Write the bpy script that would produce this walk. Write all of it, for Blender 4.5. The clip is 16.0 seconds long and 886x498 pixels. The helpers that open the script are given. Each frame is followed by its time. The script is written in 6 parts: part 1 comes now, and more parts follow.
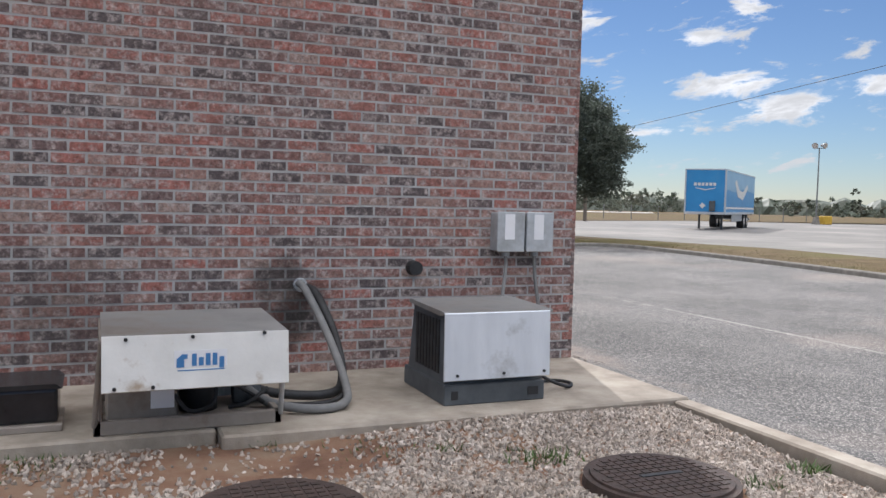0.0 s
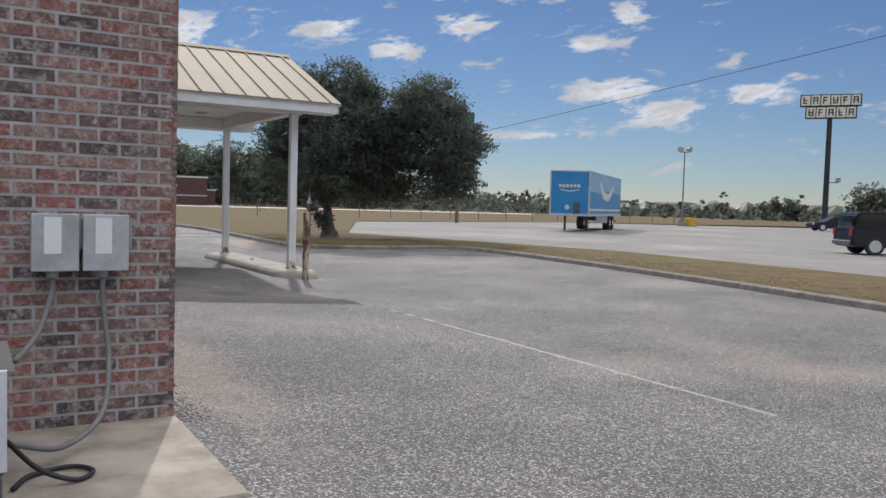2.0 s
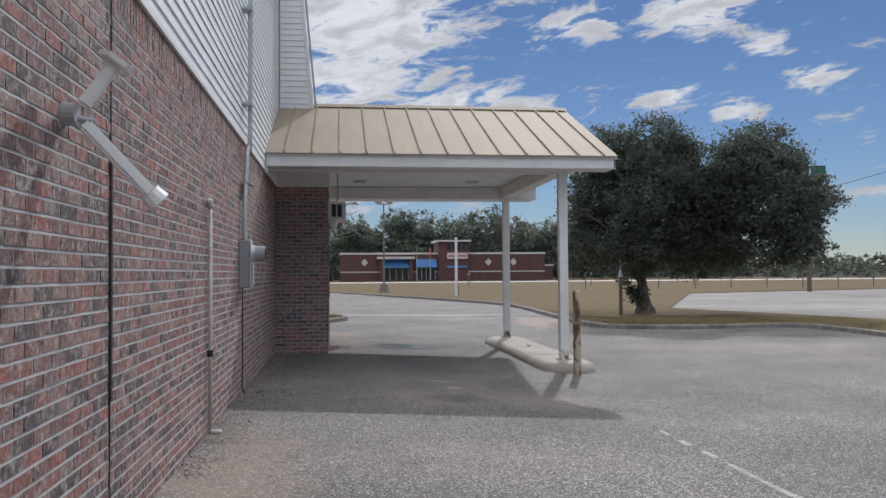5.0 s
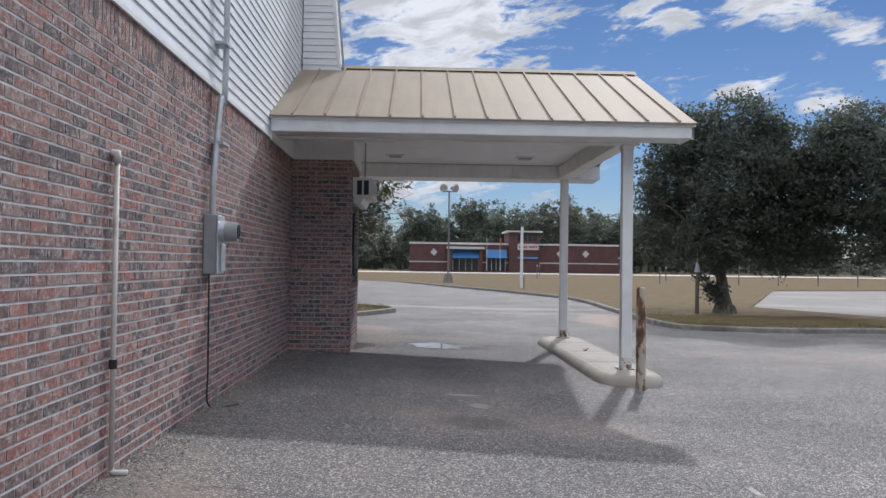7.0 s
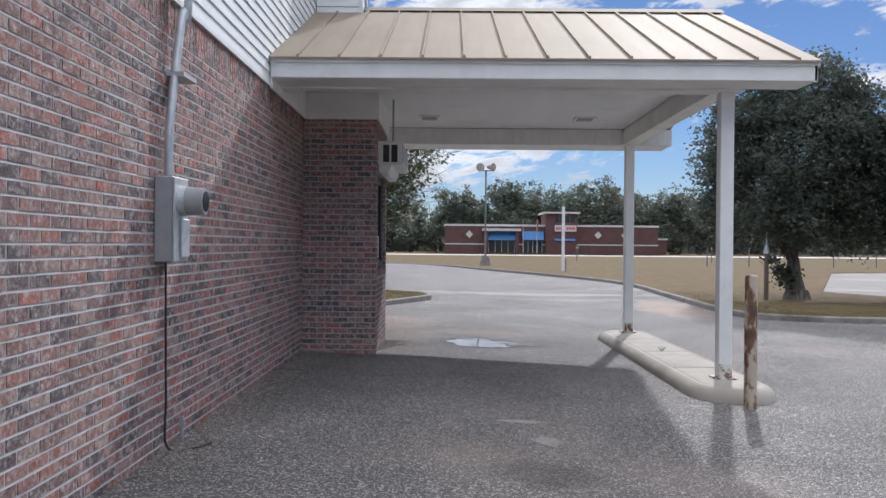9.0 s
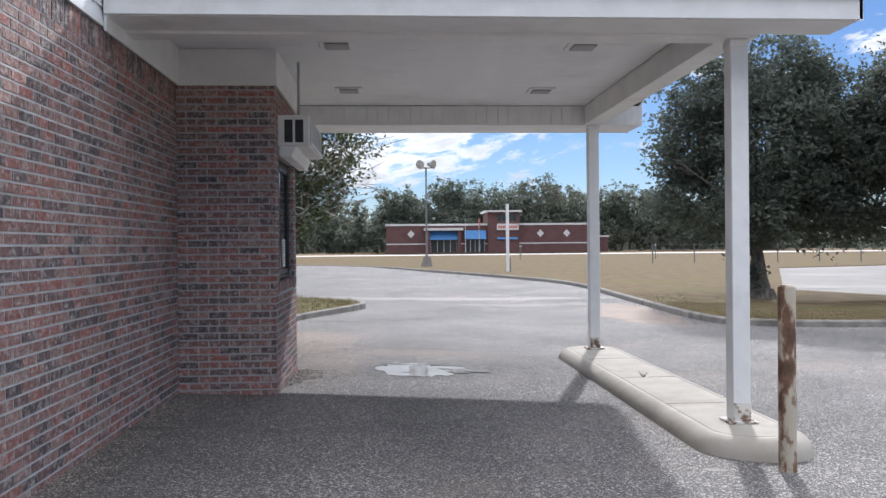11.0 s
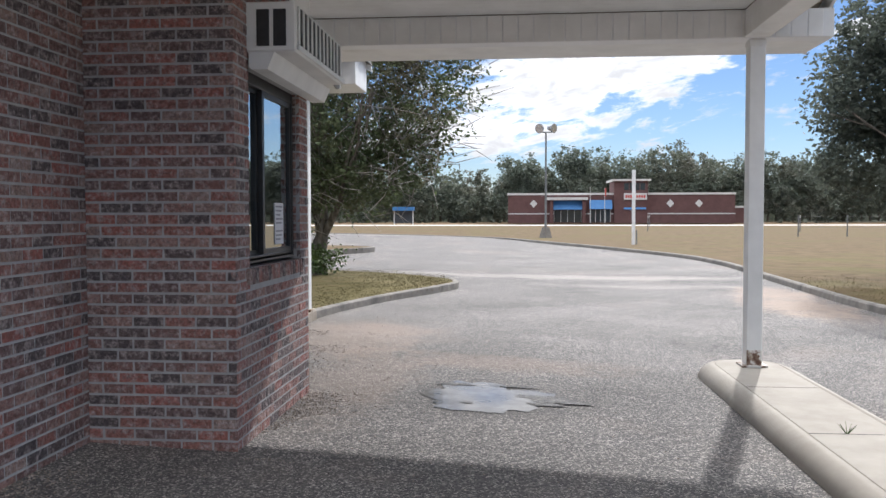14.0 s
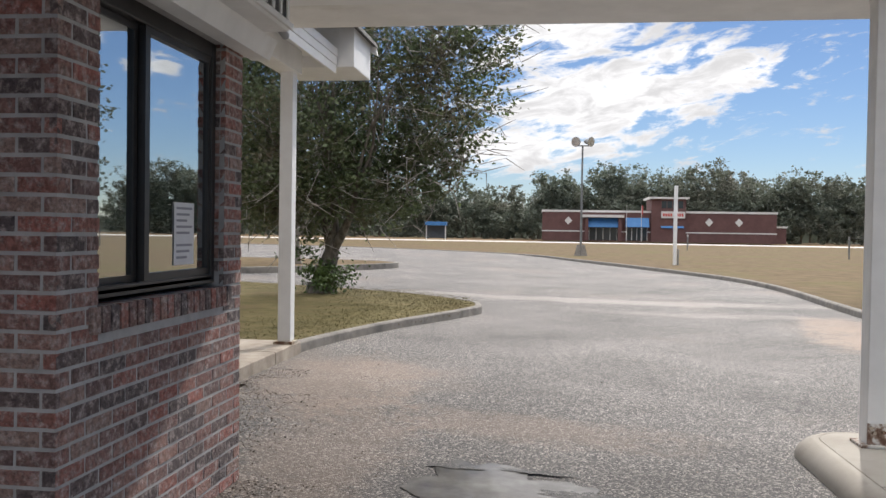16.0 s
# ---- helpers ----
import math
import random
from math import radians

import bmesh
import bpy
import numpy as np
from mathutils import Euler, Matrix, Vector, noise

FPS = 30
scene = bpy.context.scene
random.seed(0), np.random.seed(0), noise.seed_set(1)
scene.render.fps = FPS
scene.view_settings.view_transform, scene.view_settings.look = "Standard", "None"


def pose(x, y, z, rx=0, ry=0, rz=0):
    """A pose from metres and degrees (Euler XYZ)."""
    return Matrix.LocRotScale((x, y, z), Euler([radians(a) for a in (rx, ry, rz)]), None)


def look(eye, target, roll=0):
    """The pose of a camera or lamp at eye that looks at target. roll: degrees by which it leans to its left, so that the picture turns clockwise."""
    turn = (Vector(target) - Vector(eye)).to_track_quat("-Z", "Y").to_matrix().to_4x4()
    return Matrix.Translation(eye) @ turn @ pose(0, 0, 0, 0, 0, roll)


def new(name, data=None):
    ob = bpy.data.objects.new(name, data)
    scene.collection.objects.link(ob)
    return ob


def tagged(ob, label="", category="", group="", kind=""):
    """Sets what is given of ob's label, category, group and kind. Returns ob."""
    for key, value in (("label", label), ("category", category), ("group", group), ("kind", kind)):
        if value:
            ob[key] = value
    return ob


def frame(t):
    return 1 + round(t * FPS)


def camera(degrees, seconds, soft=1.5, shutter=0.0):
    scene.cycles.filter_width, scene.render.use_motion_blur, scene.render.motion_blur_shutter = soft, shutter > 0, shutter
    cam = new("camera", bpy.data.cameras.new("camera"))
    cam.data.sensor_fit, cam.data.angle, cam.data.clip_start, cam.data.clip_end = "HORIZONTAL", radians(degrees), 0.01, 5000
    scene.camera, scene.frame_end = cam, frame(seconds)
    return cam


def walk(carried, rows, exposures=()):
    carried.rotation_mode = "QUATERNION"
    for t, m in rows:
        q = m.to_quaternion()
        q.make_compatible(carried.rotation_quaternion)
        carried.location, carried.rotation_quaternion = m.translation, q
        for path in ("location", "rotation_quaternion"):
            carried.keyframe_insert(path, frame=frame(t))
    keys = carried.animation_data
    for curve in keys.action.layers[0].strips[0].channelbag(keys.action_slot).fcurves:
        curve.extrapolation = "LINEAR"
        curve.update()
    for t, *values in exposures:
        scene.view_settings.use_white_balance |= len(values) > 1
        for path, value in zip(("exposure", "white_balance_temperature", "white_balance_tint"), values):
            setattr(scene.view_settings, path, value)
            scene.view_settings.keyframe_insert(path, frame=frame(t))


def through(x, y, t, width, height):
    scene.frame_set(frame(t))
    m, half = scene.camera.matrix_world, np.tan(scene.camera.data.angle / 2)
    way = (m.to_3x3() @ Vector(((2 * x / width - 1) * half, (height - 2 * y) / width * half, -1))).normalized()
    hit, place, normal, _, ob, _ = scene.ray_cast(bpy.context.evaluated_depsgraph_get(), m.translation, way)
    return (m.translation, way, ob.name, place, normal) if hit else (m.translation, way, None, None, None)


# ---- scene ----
cam = camera(55.8, 16.0)
PATH = [
    (0, (0.204, 0.117, 1.377), (0.974, 1.959, 1.263), 1.4),
    (0.5, (0.76, 0.28, 1.377), (1.609, 2.088, 1.272), 2.4),
    (1, (1.411, 0.449, 1.404), (2.344, 2.215, 1.294), 2.6),
    (1.5, (1.98, 0.668, 1.39), (2.966, 2.405, 1.278), 2.1),
    (2, (2.588, 0.937, 1.413), (3.591, 2.664, 1.308), 1.7),
    (2.5, (3.086, 1.299, 1.427), (4.033, 3.059, 1.354), 1.0),
    (3, (3.55, 1.638, 1.448), (4.377, 3.459, 1.417), 0.5),
    (3.5, (3.936, 2.069, 1.449), (4.594, 3.958, 1.464), 0.2),
    (4, (4.316, 2.527, 1.469), (4.796, 4.468, 1.513), 0.1),
    (4.5, (4.648, 3.013, 1.465), (4.979, 4.985, 1.53), -0.3),
    (4.7, (4.724, 3.243, 1.487), (5.013, 5.221, 1.55), -0.4),
    (6.8, (5.618, 5.59, 1.436), (5.71, 7.588, 1.475), 0.8),
    (7, (5.633, 5.848, 1.462), (5.701, 7.846, 1.497), 0.8),
    (7.5, (5.714, 6.455, 1.468), (5.729, 8.455, 1.492), 0.9),
    (8, (5.673, 7.108, 1.467), (5.648, 9.108, 1.481), 0.8),
    (8.5, (5.658, 7.718, 1.449), (5.624, 9.718, 1.45), 0.8),
    (9, (5.577, 8.347, 1.456), (5.562, 10.347, 1.448), 0.5),
    (9.5, (5.604, 8.97, 1.438), (5.636, 10.969, 1.423), 0.2),
    (10, (5.647, 9.588, 1.461), (5.728, 11.586, 1.45), -0.0),
    (10.2, (5.654, 9.853, 1.478), (5.765, 11.85, 1.473), -0.2),
    (12.3, (6.032, 12.406, 1.501), (6.157, 14.401, 1.451), -0.6),
    (12.5, (6.054, 12.592, 1.487), (6.148, 14.589, 1.424), -0.8),
    (13, (6.144, 13.221, 1.476), (6.139, 15.22, 1.397), -0.6),
    (13.5, (6.215, 13.782, 1.477), (6.111, 15.777, 1.389), -0.4),
    (14, (6.347, 14.366, 1.483), (6.172, 16.357, 1.404), -0.1),
    (14.5, (6.362, 14.918, 1.481), (6.142, 16.904, 1.408), 0.3),
    (15, (6.423, 15.512, 1.467), (6.181, 17.496, 1.402), 0.6),
    (15.5, (6.384, 16.063, 1.464), (6.131, 18.046, 1.408), 0.8),
    (16, (6.378, 16.618, 1.462), (6.123, 18.601, 1.419), 0.9),
]
walk(cam, [(t, look(eye, target, roll)) for t, eye, target, roll in PATH],
     exposures=[(0.0, 1.04, 6150, 12), (2.0, 0.64, 6150, 12), (3.5, 0.5, 6150, 12), (6.0, 0.64, 6000, 12), (9.0, 0.96, 5900, 13), (12.5, 1.4, 5900, 12), (14.5, 1.34, 6300, 12), (16.0, 1.18, 6500, 12)])

# ---- world, sun, exposure ----
SUN_AZ, SUN_EL = radians(18.2), radians(36.2)
SUN_DIR = Vector((math.sin(SUN_AZ) * math.cos(SUN_EL), math.cos(SUN_AZ) * math.cos(SUN_EL), math.sin(SUN_EL)))


def nodes_of(tree):
    tree.nodes.clear()
    def add(kind, **sets):
        n = tree.nodes.new(kind)
        for k, v in sets.items():
            if k in n.inputs:
                n.inputs[k].default_value = v
            elif k == "operation":
                n.operation = v
            elif k == "blend":
                n.data_type, n.blend_type = "RGBA", v
        return n
    return add, tree.links.new


CLOUDS = [(2.0, 17.0, 6.5, 4.0, 0.75), (8.0, 11.7, 5.5, 1.0, 0.55), (24.0, 16.8, 4.0, 1.7, 0.6), (16.5, 16.4, 4.0, 1.5, 0.42), (22.4, 11.5, 2.8, 0.7, 0.55),
          (26.2, 10.3, 1.9, 0.8, 0.5), (28.2, 14.2, 1.6, 1.0, 0.5), (31.2, 12.0, 2.1, 0.8, 0.52), (39.3, 10.8, 1.9, 0.6, 0.5), (42.1, 12.6, 1.3, 1.0, 0.45),
          (41.4, 7.9, 3.2, 0.9, 0.56), (44.5, 6.4, 3.6, 0.9, 0.5), (50.5, 7.7, 3.2, 0.9, 0.5), (36.5, 4.9, 3.0, 0.4, 0.4), (3.5, 9.0, 8.5, 3.0, 0.7), (11.5, 10.3, 4.5, 1.7, 0.6), (-2.0, 5.8, 11.0, 1.8, 0.55), (0.0, 13.0, 7.0, 2.4, 0.6), (12.0, 19.5, 5.0, 1.3, 0.5), (34.0, 18.5, 6.0, 1.2, 0.5)]


def make_world():
    w = bpy.data.worlds.new("sky")
    scene.world = w
    w.use_nodes = True
    add, link = nodes_of(w.node_tree)
    out = add("ShaderNodeOutputWorld")
    bg = add("ShaderNodeBackground", Strength=0.15)
    sky = add("ShaderNodeTexSky")
    sky.sky_type, sky.sun_disc = "NISHITA", False
    sky.sun_elevation, sky.sun_rotation = SUN_EL, SUN_AZ
    sky.air_density, sky.dust_density, sky.ozone_density = 1.0, 0.0, 3.5
    co = add("ShaderNodeTexCoord")
    sep = add("ShaderNodeSeparateXYZ")
    link(co.outputs["Generated"], sep.inputs[0])
    up = add("ShaderNodeMath", operation="MAXIMUM")
    up.inputs[1].default_value = 0.0
    link(sep.outputs["Z"], up.inputs[0])
    high = add("ShaderNodeMath", operation="ADD")
    high.inputs[1].default_value = 0.09
    link(up.outputs[0], high.inputs[0])
    flat = add("ShaderNodeCombineXYZ")
    for k in "XY":
        d = add("ShaderNodeMath", operation="DIVIDE")
        link(sep.outputs[k], d.inputs[0])
        link(high.outputs[0], d.inputs[1])
        link(d.outputs[0], flat.inputs[k])
    turn = add("ShaderNodeMapping")
    turn.inputs["Location"].default_value = (3.1, 1.7, 0)
    turn.inputs["Rotation"].default_value = (0, 0, radians(35))
    turn.inputs["Scale"].default_value = (0.8, 1.15, 1)
    link(flat.outputs[0], turn.inputs[0])
    def calc(op, a, b=None, c=None):
        n = add("ShaderNodeMath", operation=op)
        for k, v in enumerate((a, b, c)):
            if v is None:
                continue
            if isinstance(v, (int, float)):
                n.inputs[k].default_value = v
            else:
                link(v, n.inputs[k])
        return n.outputs[0]

    def ramp_of(v, lo, hi, to_lo=0.0, to_hi=1.0):
        n = add("ShaderNodeMapRange")
        n.interpolation_type = "SMOOTHSTEP"
        n.inputs["From Min"].default_value, n.inputs["From Max"].default_value = lo, hi
        n.inputs["To Min"].default_value, n.inputs["To Max"].default_value = to_lo, to_hi
        link(v, n.inputs[0])
        return n.outputs[0]

    az = calc("ARCTAN2", sep.outputs["X"], sep.outputs["Y"])
    el = calc("ARCSINE", sep.outputs["Z"])
    # puffs and streaks: noise over bearing and height, leaning along the wind
    plane = add("ShaderNodeCombineXYZ")
    link(calc("MULTIPLY_ADD", el, -0.9, az), plane.inputs["X"])
    link(calc("MULTIPLY_ADD", az, -0.05, calc("MULTIPLY", el, 2.5)), plane.inputs["Y"])
    puff = add("ShaderNodeTexNoise", Scale=17.0, Detail=9.0, Roughness=0.62, Distortion=0.5)
    link(plane.outputs[0], puff.inputs["Vector"])
    fine = add("ShaderNodeTexNoise", Scale=60.0, Detail=5.0, Roughness=0.65)
    link(plane.outputs[0], fine.inputs["Vector"])
    rough = calc("MULTIPLY_ADD", fine.outputs["Fac"], 0.45, calc("MULTIPLY", puff.outputs["Fac"], 1.9))
    # cloud banks: bearing, height, half widths in degrees, density
    cover = None
    for a, e, wa, we, d in CLOUDS:
        q = calc("POWER", calc("DIVIDE", calc("SUBTRACT", az, radians(a)), radians(wa)), 2.0)
        v = calc("SUBTRACT", calc("SUBTRACT", el, radians(e)), calc("MULTIPLY", calc("SUBTRACT", az, radians(a)), 0.07))
        r = calc("POWER", calc("DIVIDE", v, radians(we)), 2.0)
        lobe = calc("MULTIPLY", calc("EXPONENT", calc("MULTIPLY", calc("ADD", q, r), -1.0)), d)
        cover = lobe if cover is None else calc("MAXIMUM", cover, lobe)
    near_sky = ramp_of(calc("SUBTRACT", calc("ADD", cover, rough), 1.18), 0.15, 0.47)
    # broken cloud higher up and all round: unseen, added as fill light for the shade
    big = add("ShaderNodeTexNoise", Scale=1.75, Detail=11.0, Roughness=0.58, Distortion=0.25)
    link(turn.outputs[0], big.inputs["Vector"])
    broad = add("ShaderNodeTexNoise", Scale=0.35, Detail=2.0)
    link(turn.outputs[0], broad.inputs["Vector"])
    total = calc("MULTIPLY_ADD", broad.outputs["Fac"], 0.55, calc("MULTIPLY_ADD", up.outputs[0], 0.42, big.outputs["Fac"]))
    high_sky = calc("MULTIPLY", ramp_of(total, 0.86, 0.98), ramp_of(up.outputs[0], 0.33, 0.45))
    clouds = calc("MAXIMUM", near_sky, high_sky)
    tint = add("ShaderNodeMix", blend="MULTIPLY")
    tint.inputs[0].default_value = 1.0
    tint.inputs["B"].default_value = (0.21, 0.218, 0.245, 1)
    link(sky.outputs[0], tint.inputs["A"])
    mix = add("ShaderNodeMix", blend="MIX")
    # cloud brightness more than doubles above the view, to lift the shaded walls
    bright = ramp_of(up.outputs[0], 0.32, 0.62, 3.0, 6.6)
    shade = ramp_of(puff.outputs["Fac"], 0.40, 0.66, 1.12, 0.74)
    value = add("ShaderNodeMath", operation="MULTIPLY")
    link(bright, value.inputs[0])
    link(shade, value.inputs[1])
    link(value.outputs[0], mix.inputs["B"])
    link(clouds, mix.inputs[0])
    link(tint.outputs["Result"], mix.inputs["A"])
    link(mix.outputs["Result"], bg.inputs[0])
    link(bg.outputs[0], out.inputs[0])


make_world()
sun = new("sun", bpy.data.lights.new("sun", "SUN"))
sun.data.energy, sun.data.angle, sun.data.color = 1.48, radians(1.2), (1.0, 0.96, 0.90)
sun.matrix_world = look(SUN_DIR * 100, (0, 0, 0))


# ---- materials ----
def material(name, colors, rough=0.7, metal=0.0, scale=6.0, stops=None, bump=0.0, bump_scale=60.0, spec=0.5, per="", spread=0.0,
             grime=None, stretch=(1, 1, 1), gloss_var=0.0, detail=6.0):
    """A noise between the colours, a second larger stain, fine relief; per: 'object' or 'island' varies the tone piece by piece."""
    m = bpy.data.materials.new(name)
    m.use_nodes = True
    add, link = nodes_of(m.node_tree)
    out, b = add("ShaderNodeOutputMaterial"), add("ShaderNodeBsdfPrincipled", Roughness=rough, Metallic=metal)
    b.inputs["Specular IOR Level"].default_value = spec
    link(b.outputs[0], out.inputs[0])
    co = add("ShaderNodeTexCoord")
    mp = add("ShaderNodeMapping")
    mp.inputs["Scale"].default_value = stretch
    geo = add("ShaderNodeNewGeometry")
    link(geo.outputs["Position"], mp.inputs[0])
    n1 = add("ShaderNodeTexNoise", Scale=scale, Detail=detail, Roughness=0.6)
    link(mp.outputs[0], n1.inputs["Vector"])
    ramp = add("ShaderNodeValToRGB")
    el = ramp.color_ramp.elements
    stops = stops or [0.32 + 0.36 * i / max(1, len(colors) - 1) for i in range(len(colors))]
    while len(el) < len(colors):
        el.new(0.5)
    for e, p, c in zip(el, stops, colors):
        e.position, e.color = p, (*c, 1)
    link(n1.outputs["Fac"], ramp.inputs[0])
    col = ramp.outputs[0]
    if grime:
        g_color, g_scale, g_lo, g_hi = grime
        n2 = add("ShaderNodeTexNoise", Scale=g_scale, Detail=5.0, Roughness=0.65)
        link(geo.outputs["Position"], n2.inputs["Vector"])
        r2 = add("ShaderNodeMapRange")
        r2.inputs["From Min"].default_value, r2.inputs["From Max"].default_value = g_lo, g_hi
        link(n2.outputs["Fac"], r2.inputs[0])
        mx = add("ShaderNodeMix", blend="MIX")
        mx.inputs["B"].default_value = (*g_color, 1)
        link(r2.outputs[0], mx.inputs[0])
        link(col, mx.inputs["A"])
        col = mx.outputs["Result"]
    if per:
        if per == "object":
            rnd = add("ShaderNodeObjectInfo").outputs["Random"]
        else:
            rnd = geo.outputs["Random Per Island"]
        hv = add("ShaderNodeHueSaturation")
        mr = add("ShaderNodeMapRange")
        mr.inputs["To Min"].default_value, mr.inputs["To Max"].default_value = 1 - spread, 1 + spread
        link(rnd, mr.inputs[0])
        link(mr.outputs[0], hv.inputs["Value"])
        link(col, hv.inputs["Color"])
        col = hv.outputs[0]
    link(col, b.inputs["Base Color"])
    if gloss_var:
        mr = add("ShaderNodeMapRange")
        mr.inputs["To Min"].default_value, mr.inputs["To Max"].default_value = rough - gloss_var, min(1, rough + gloss_var)
        link(n1.outputs["Fac"], mr.inputs[0])
        link(mr.outputs[0], b.inputs["Roughness"])
    if bump:
        n3 = add("ShaderNodeTexNoise", Scale=bump_scale, Detail=4.0, Roughness=0.6)
        link(mp.outputs[0], n3.inputs["Vector"])
        bp = add("ShaderNodeBump", Strength=bump, Distance=0.01)
        link(n3.outputs["Fac"], bp.inputs["Height"])
        link(bp.outputs[0], b.inputs["Normal"])
    return m


def brick_material(name, per):
    """Tumbled clay brick: each piece takes one of several tones, with pale smears and pitted faces."""
    m = bpy.data.materials.new(name)
    m.use_nodes = True
    add, link = nodes_of(m.node_tree)
    out, b = add("ShaderNodeOutputMaterial"), add("ShaderNodeBsdfPrincipled", Roughness=0.82)
    b.inputs["Specular IOR Level"].default_value = 0.35
    link(b.outputs[0], out.inputs[0])
    geo = add("ShaderNodeNewGeometry")
    rnd = add("ShaderNodeObjectInfo").outputs["Random"] if per == "object" else geo.outputs["Random Per Island"]
    ramp = add("ShaderNodeValToRGB")
    ramp.color_ramp.interpolation = "CONSTANT"
    tones = [(0.0, (0.125, 0.098, 0.098)), (0.11, (0.265, 0.128, 0.108)), (0.22, (0.33, 0.132, 0.103)), (0.36, (0.23, 0.128, 0.113)), (0.47, (0.345, 0.19, 0.155)),
             (0.58, (0.155, 0.112, 0.108)), (0.67, (0.30, 0.155, 0.13)), (0.77, (0.37, 0.125, 0.095)), (0.84, (0.19, 0.118, 0.11)), (0.93, (0.33, 0.215, 0.18))]
    el = ramp.color_ramp.elements
    while len(el) < len(tones):
        el.new(0.5)
    for e, (p, c) in zip(el, tones):
        e.position, e.color = p, (*c, 1)
    link(rnd, ramp.inputs[0])
    n1 = add("ShaderNodeTexNoise", Scale=20.0, Detail=8.0, Roughness=0.72)
    link(geo.outputs["Position"], n1.inputs["Vector"])
    r1 = add("ShaderNodeMapRange")
    r1.inputs["From Min"].default_value, r1.inputs["From Max"].default_value = 0.48, 0.64
    r1.inputs["To Max"].default_value = 0.85
    link(n1.outputs["Fac"], r1.inputs[0])
    pale = add("ShaderNodeMix", blend="MIX")
    pale.inputs["B"].default_value = (0.50, 0.415, 0.385, 1)
    link(r1.outputs[0], pale.inputs[0])
    link(ramp.outputs[0], pale.inputs["A"])
    n2 = add("ShaderNodeTexNoise", Scale=42.0, Detail=6.0, Roughness=0.75)
    link(geo.outputs["Position"], n2.inputs["Vector"])
    r2 = add("ShaderNodeMapRange")
    r2.inputs["From Min"].default_value, r2.inputs["From Max"].default_value = 0.36, 0.62
    r2.inputs["To Min"].default_value, r2.inputs["To Max"].default_value = 0.6, 1.38
    link(n2.outputs["Fac"], r2.inputs[0])
    hv = add("ShaderNodeHueSaturation")
    hv.inputs["Saturation"].default_value = 0.88
    link(r2.outputs[0], hv.inputs["Value"])
    link(pale.outputs["Result"], hv.inputs["Color"])
    link(hv.outputs[0], b.inputs["Base Color"])
    bp = add("ShaderNodeBump", Strength=1.0, Distance=0.02)
    link(n2.outputs["Fac"], bp.inputs["Height"])
    link(bp.outputs[0], b.inputs["Normal"])
    return m


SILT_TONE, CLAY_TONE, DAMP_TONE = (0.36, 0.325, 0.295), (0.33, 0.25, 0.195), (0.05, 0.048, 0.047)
# what lies on the asphalt: middle, half widths, strength, tone
STAINS = [(7.4, 37.4, 6.5, 0.9, 0.5, SILT_TONE), (9.6, 34.5, 3.4, 0.6, 0.3, SILT_TONE), (11.5, 30.6, 1.0, 2.6, 0.75, CLAY_TONE), (11.9, 33.2, 0.8, 1.8, 0.6, CLAY_TONE),
          (4.35, 24.6, 0.9, 1.9, 0.4, CLAY_TONE), (4.9, 22.2, 0.6, 2.0, 0.3, CLAY_TONE), (6.3, 23.2, 1.4, 0.6, 0.3, CLAY_TONE), (4.1, 8.6, 0.6, 3.6, 0.45, CLAY_TONE),
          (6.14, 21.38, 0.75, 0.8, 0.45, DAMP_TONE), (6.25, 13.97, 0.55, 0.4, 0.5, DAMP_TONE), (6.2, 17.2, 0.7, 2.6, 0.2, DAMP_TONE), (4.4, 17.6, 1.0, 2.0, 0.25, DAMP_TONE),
          (6.22, 15.66, 0.24, 0.07, 0.7, SILT_TONE), (6.36, 14.95, 0.13, 0.18, 0.6, SILT_TONE), (8.11, 16.89, 0.12, 0.05, 0.8, SILT_TONE)]


